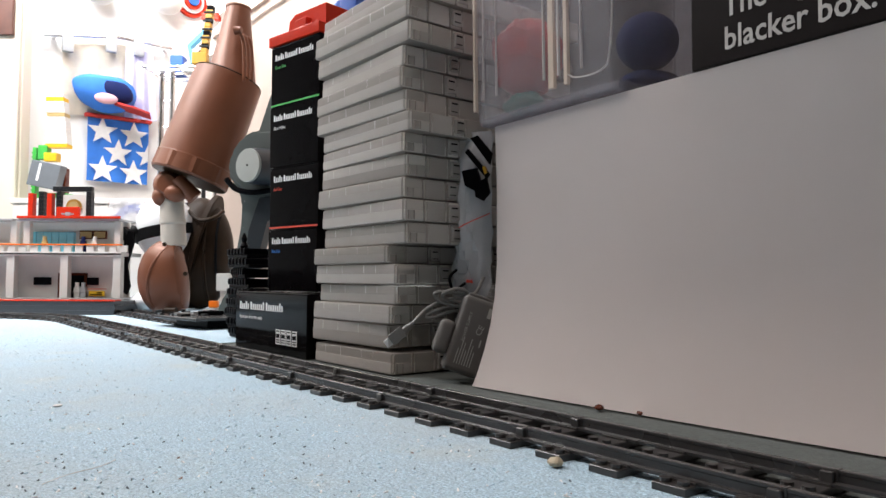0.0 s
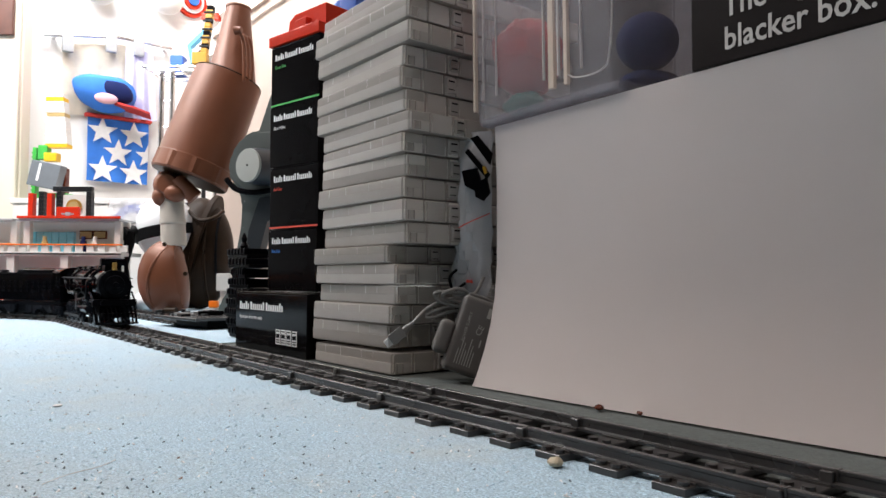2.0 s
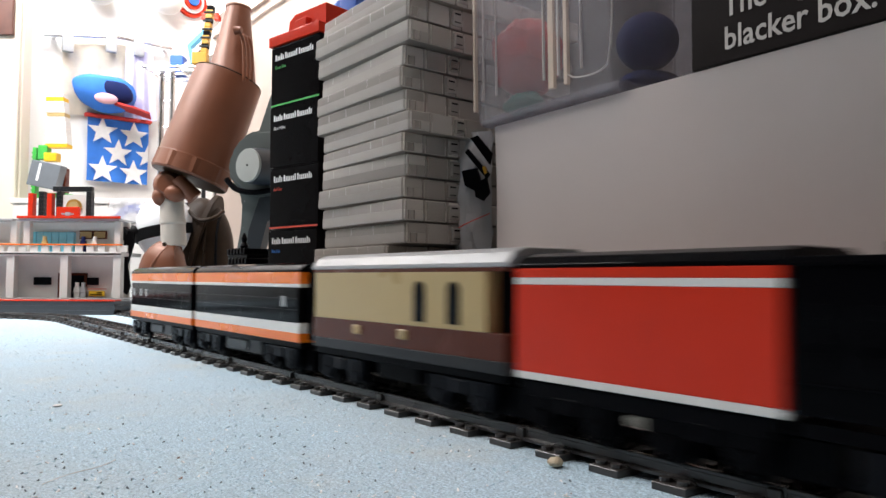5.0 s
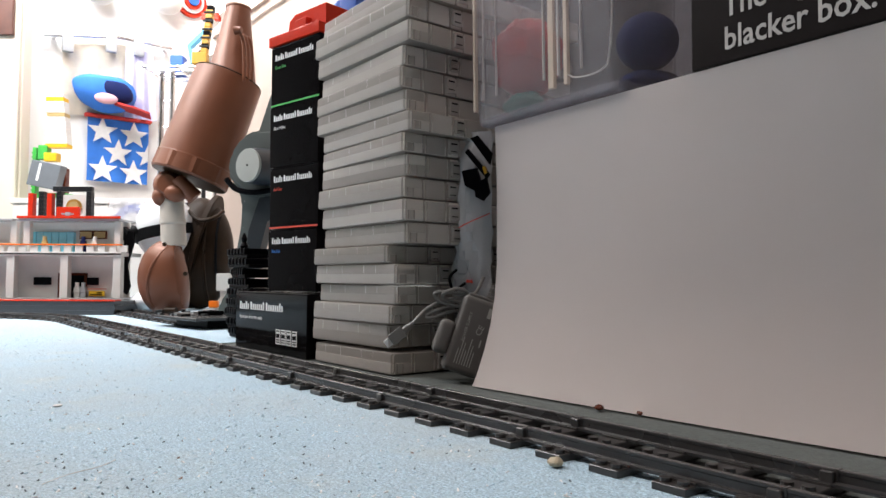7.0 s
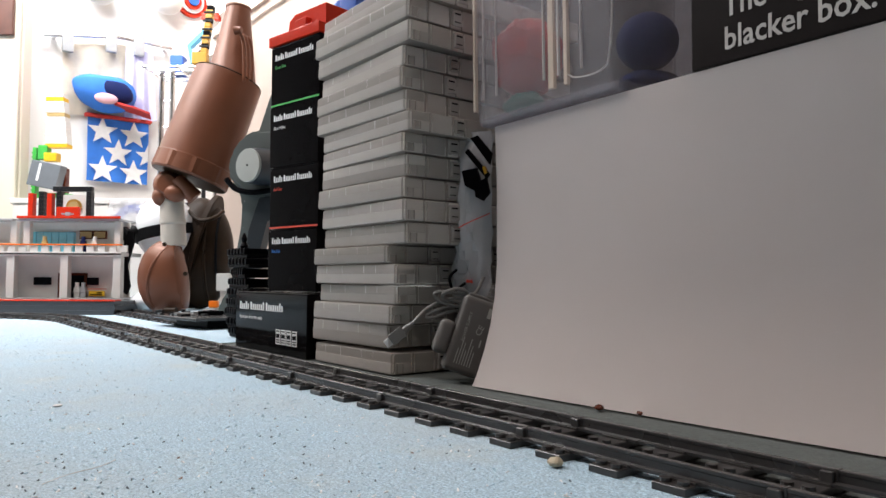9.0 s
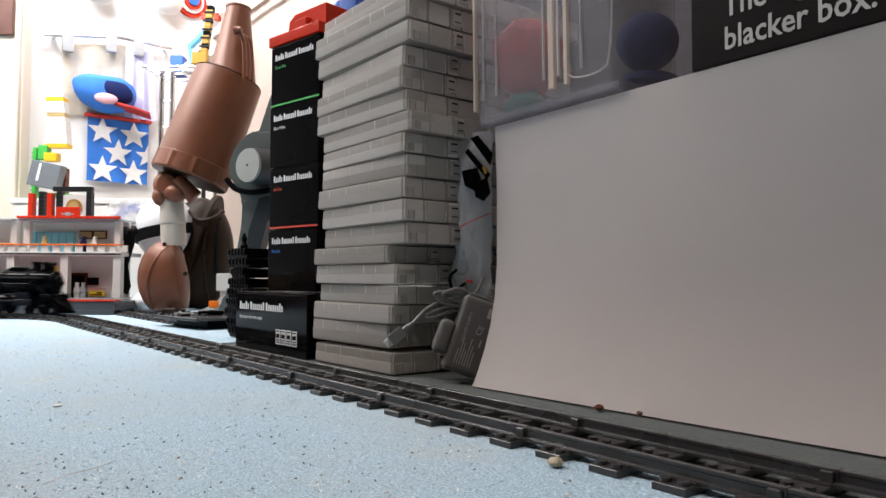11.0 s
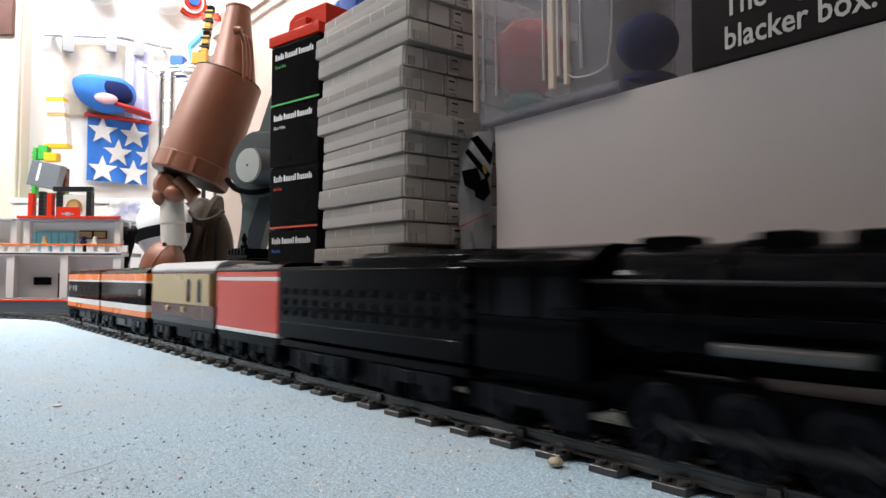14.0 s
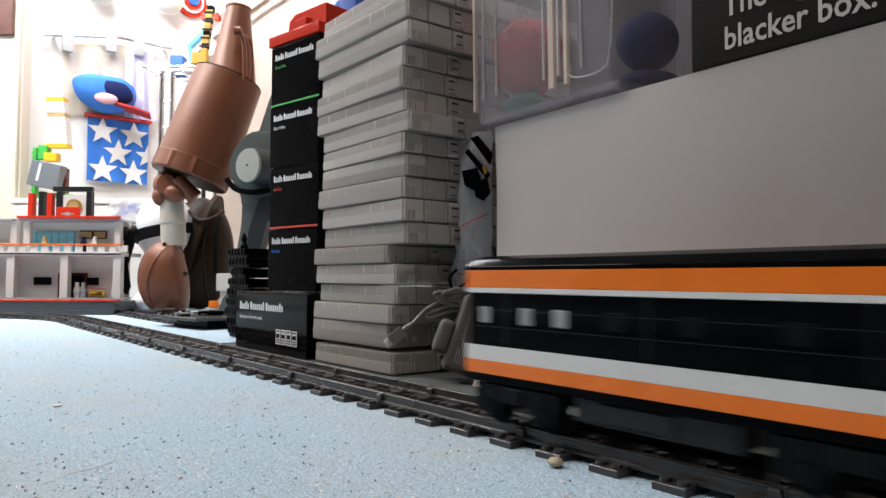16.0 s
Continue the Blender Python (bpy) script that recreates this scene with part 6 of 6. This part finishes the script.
for x, z, w, hgt, mt, lb in ((-0.832, 0.7135, 0.020, 0.060, BLUE, "small blue box on a wire shelf"), (-0.735, 0.7135, 0.020, 0.045, RED, "small red box on a wire shelf")):
    bm = bmesh.new()
    box(bm, -w, w, -0.02, 0.02, 0.0, hgt, 0.002)
    solid("small_box", bm, mt, pose(x, 2.21, z), lb, "box", "boxes on the wire shelf")


def white_ship():
    c = thing("toy_spaceship", pose(-0.770, 2.16, 0.7165), "white and blue brick-built toy spaceship on a wire shelf", "toy spaceship")
    b = bmesh.new()
    prism(b, [(-0.040, 0.000), (0.090, 0.090), (0.115, 0.095), (0.115, 0.070), (-0.010, -0.000)], -0.02, 0.03)
    hull = part("hull", b, WHITE, c)
    b = bmesh.new()
    prism(b, [(-0.010, 0.070), (0.050, 0.130), (0.060, 0.128), (0.000, 0.064)], -0.024, 0.0)
    prism(b, [(-0.010, 0.070), (0.000, 0.064), (0.012, 0.020), (0.002, 0.012)], -0.024, -0.010)
    part("blue_wing", b, AZURE, hull)
    b = bmesh.new()
    prism(b, [(0.020, 0.120), (0.100, 0.200), (0.112, 0.190), (0.030, 0.112)], -0.02, 0.02)
    part("upper_wing", b, WHITE, hull)
    b = bmesh.new()
    box(b, 0.030, 0.085, -0.022, 0.0, 0.150, 0.172, 0.002)
    part("red_panel", b, RED, hull)
    b = bmesh.new()
    prism(b, [(0.015, 0.045), (0.050, 0.072), (0.052, 0.068), (0.018, 0.041)], -0.0225, -0.019)
    part("grey_strut", b, DGREY, hull)


white_ship()


def boom():
    c = thing("yellow_boom", pose(-0.672, 2.05, 0), "yellow and black toy crane boom on a slim grey mast", "toy crane")
    b = bmesh.new()
    rod(b, (-0.020, 0, 0), (-0.020, 0, 0.70), 0.006, seg=10)
    part("mast", b, DGREY, c)
    b = bmesh.new()
    box(b, -0.058, -0.015, -0.012, 0.012, 0.700, 0.735, 0.002)
    part("yellow_base", b, BOOMYELLOW, c)
    for k in range(11):
        b = bmesh.new()
        x = -0.034 + 0.0016 * k
        box(b, x, x + 0.019, -0.010, 0.010, 0.7355 + k * 0.0125, 0.7475 + k * 0.0125, 0.001)
        part("boom_segment", b, BLACKSOFT if k % 3 == 1 else BOOMYELLOW, c)
        if k % 2:
            b = bmesh.new()
            box(b, x - 0.006, x + 0.025, -0.012, -0.006, 0.7370 + k * 0.0125, 0.7425 + k * 0.0125, 0.001)
            part("boom_pin", b, DGREY, c)



boom()


def wardrobe():
    c = thing("cream_wardrobe", pose(0, 2.030, 0), "tall narrow cream cupboard at the room's end", "cupboard")
    b = bmesh.new()
    box(b, -1.345, -1.212, 0.0, 0.045, 0.0, 1.95, 0.003)
    part("body", b, CREAM, c)
    b = bmesh.new()
    box(b, -1.342, -1.216, -0.016, -0.0005, 0.06, 1.90, 0.003)
    part("door", b, CREAM, c)


wardrobe()
bm = bmesh.new()
box(bm, -0.085, 0.0, -0.012, 0.0, 0.0, 0.30, 0.002)
solid("dark_picture", bm, WOODDARK, pose(-1.228, 2.0138, 0.770), "dark reddish picture fixed to the wardrobe door", "picture")

# wall trim and a sagging cable on the long wall
bm = bmesh.new()
prism(bm, [(WALL_N - 0.012, 0.930), (WALL_N, 0.930), (WALL_N, 0.955), (WALL_N - 0.008, 0.955)], END_A + 0.002, 2.39, "x")
solid("trim", bm, WALL, at(0, 0), "cream painted picture rail", kind="structure")
bm = bmesh.new()
tube(bm, spline([(-2.30, WALL_N - 0.006, 0.885), (-2.08, WALL_N - 0.006, 0.897), (-1.8, WALL_N - 0.006, 0.893), (-1.2, WALL_N - 0.006, 0.90), (0.0, WALL_N - 0.006, 0.90)], 8), 0.004, 8)
solid("wall_cable", bm, WALL, at(0, 0), "thin cream cable run along the wall", "cable")
bm = bmesh.new()
box(bm, END_A + 0.5, 2.39, WALL_N - 0.014, WALL_N, 0.0, 0.09, 0.003)
solid("baseboard", bm, WHITEWALL, at(0, 0), "white skirting board", kind="structure")

# crumbs and fluff on the carpet
random.seed(11)
CRUMB = mat("stone_crumb", (0.42, 0.36, 0.26), 0.8)
for x, y, r, mt, lb in ((0.050, 0.316, 0.0034, CRUMB, "small tan stone beside the track"), (-0.243, 0.455, 0.0028, CLOTHWHITE, "white fluff on carpet"), (-0.270, 0.418, 0.0036, DGREY, "dark fluff on carpet"),
                        (0.0985, 0.452, 0.0030, BROWN, "brown crumb by the card sheet"), (0.120, 0.436, 0.0022, BROWN, "brown crumb by the card sheet")):
    bm = bmesh.new()
    flat = 0.22 if mt is CLOTHWHITE else 0.6
    ball(bm, (0, 0, r * flat * 0.9), r * 1.3, r, r * flat, 10, 7)
    for v in bm.verts:
        v.co += v.co.normalized() * r * 0.25 * noise.noise(v.co * 500 + Vector((x, y, 0)) * 50)
    solid("crumb", bm, mt, pose(x, y, 0.0002, 0, 0, random.uniform(0, 180)), lb, "crumb", "crumbs on the carpet")


bm = bmesh.new()
tube(bm, spline([(-0.157, 0.284, 0.0005), (-0.153, 0.297, 0.0009), (-0.147, 0.311, 0.0005), (-0.1455, 0.322, 0.0006)], 6), 0.00022, 6)
solid("white_thread", bm, CLOTHWHITE, pose(0, 0, 0), "long thin white thread lying on pale felt", "thread")


# loose fibres and flecks lying on the felt
def flecks(name, count, material, label, long, seed):
    rng = random.Random(seed)
    b = bmesh.new()
    for k in range(count):
        y = 0.22 + 1.1 * rng.random() ** 1.8
        x = rng.uniform(-0.66, 0.35) * y
        if x * -DY + y * DX > 0.232:
            continue
        l, w, g = rng.uniform(0.4, 1.0) * long, rng.uniform(0.00012, 0.00034), rng.uniform(0, math.pi)
        c, d = math.cos(g), math.sin(g)
        z = rng.uniform(0.0002, 0.0005)
        v = [b.verts.new((x + c * p * l - d * q * w, y + d * p * l + c * q * w, z + 0.0003 * p)) for p, q in ((-1, -1), (0, -1.3), (1, -0.6), (1, 0.6), (0, 1.3), (-1, 1))]
        t = [b.verts.new(u.co + Vector((0, 0, -0.0012))) for u in v]
        b.faces.new(v)
        for i in range(6):
            b.faces.new((t[i], t[(i + 1) % 6], v[(i + 1) % 6], v[i]))
    solid(name, b, material, pose(0, 0, 0), label, "fibres", kind="stuff", smooth=0)


flecks("pale_fibres", 1800, mat("ice_blue_fibre", (0.58, 0.75, 0.86), 0.9), "short ice blue fibres matted into the felt", 0.0011, 22)
flecks("dark_flecks", 420, mat("dark_blue_fibre", (0.09, 0.11, 0.14), 0.9), "dark blue-grey fibres scattered over pale felt", 0.0008, 3)
flecks("pale_flecks", 500, mat("white_fibre", (0.85, 0.86, 0.87), 0.8), "white fibres scattered over pale blue felt", 0.0013, 4)
flecks("brown_flecks", 90, mat("brown_fibre", (0.22, 0.13, 0.10), 0.9), "brown fibres scattered over pale blue felt", 0.0008, 8)

motions()
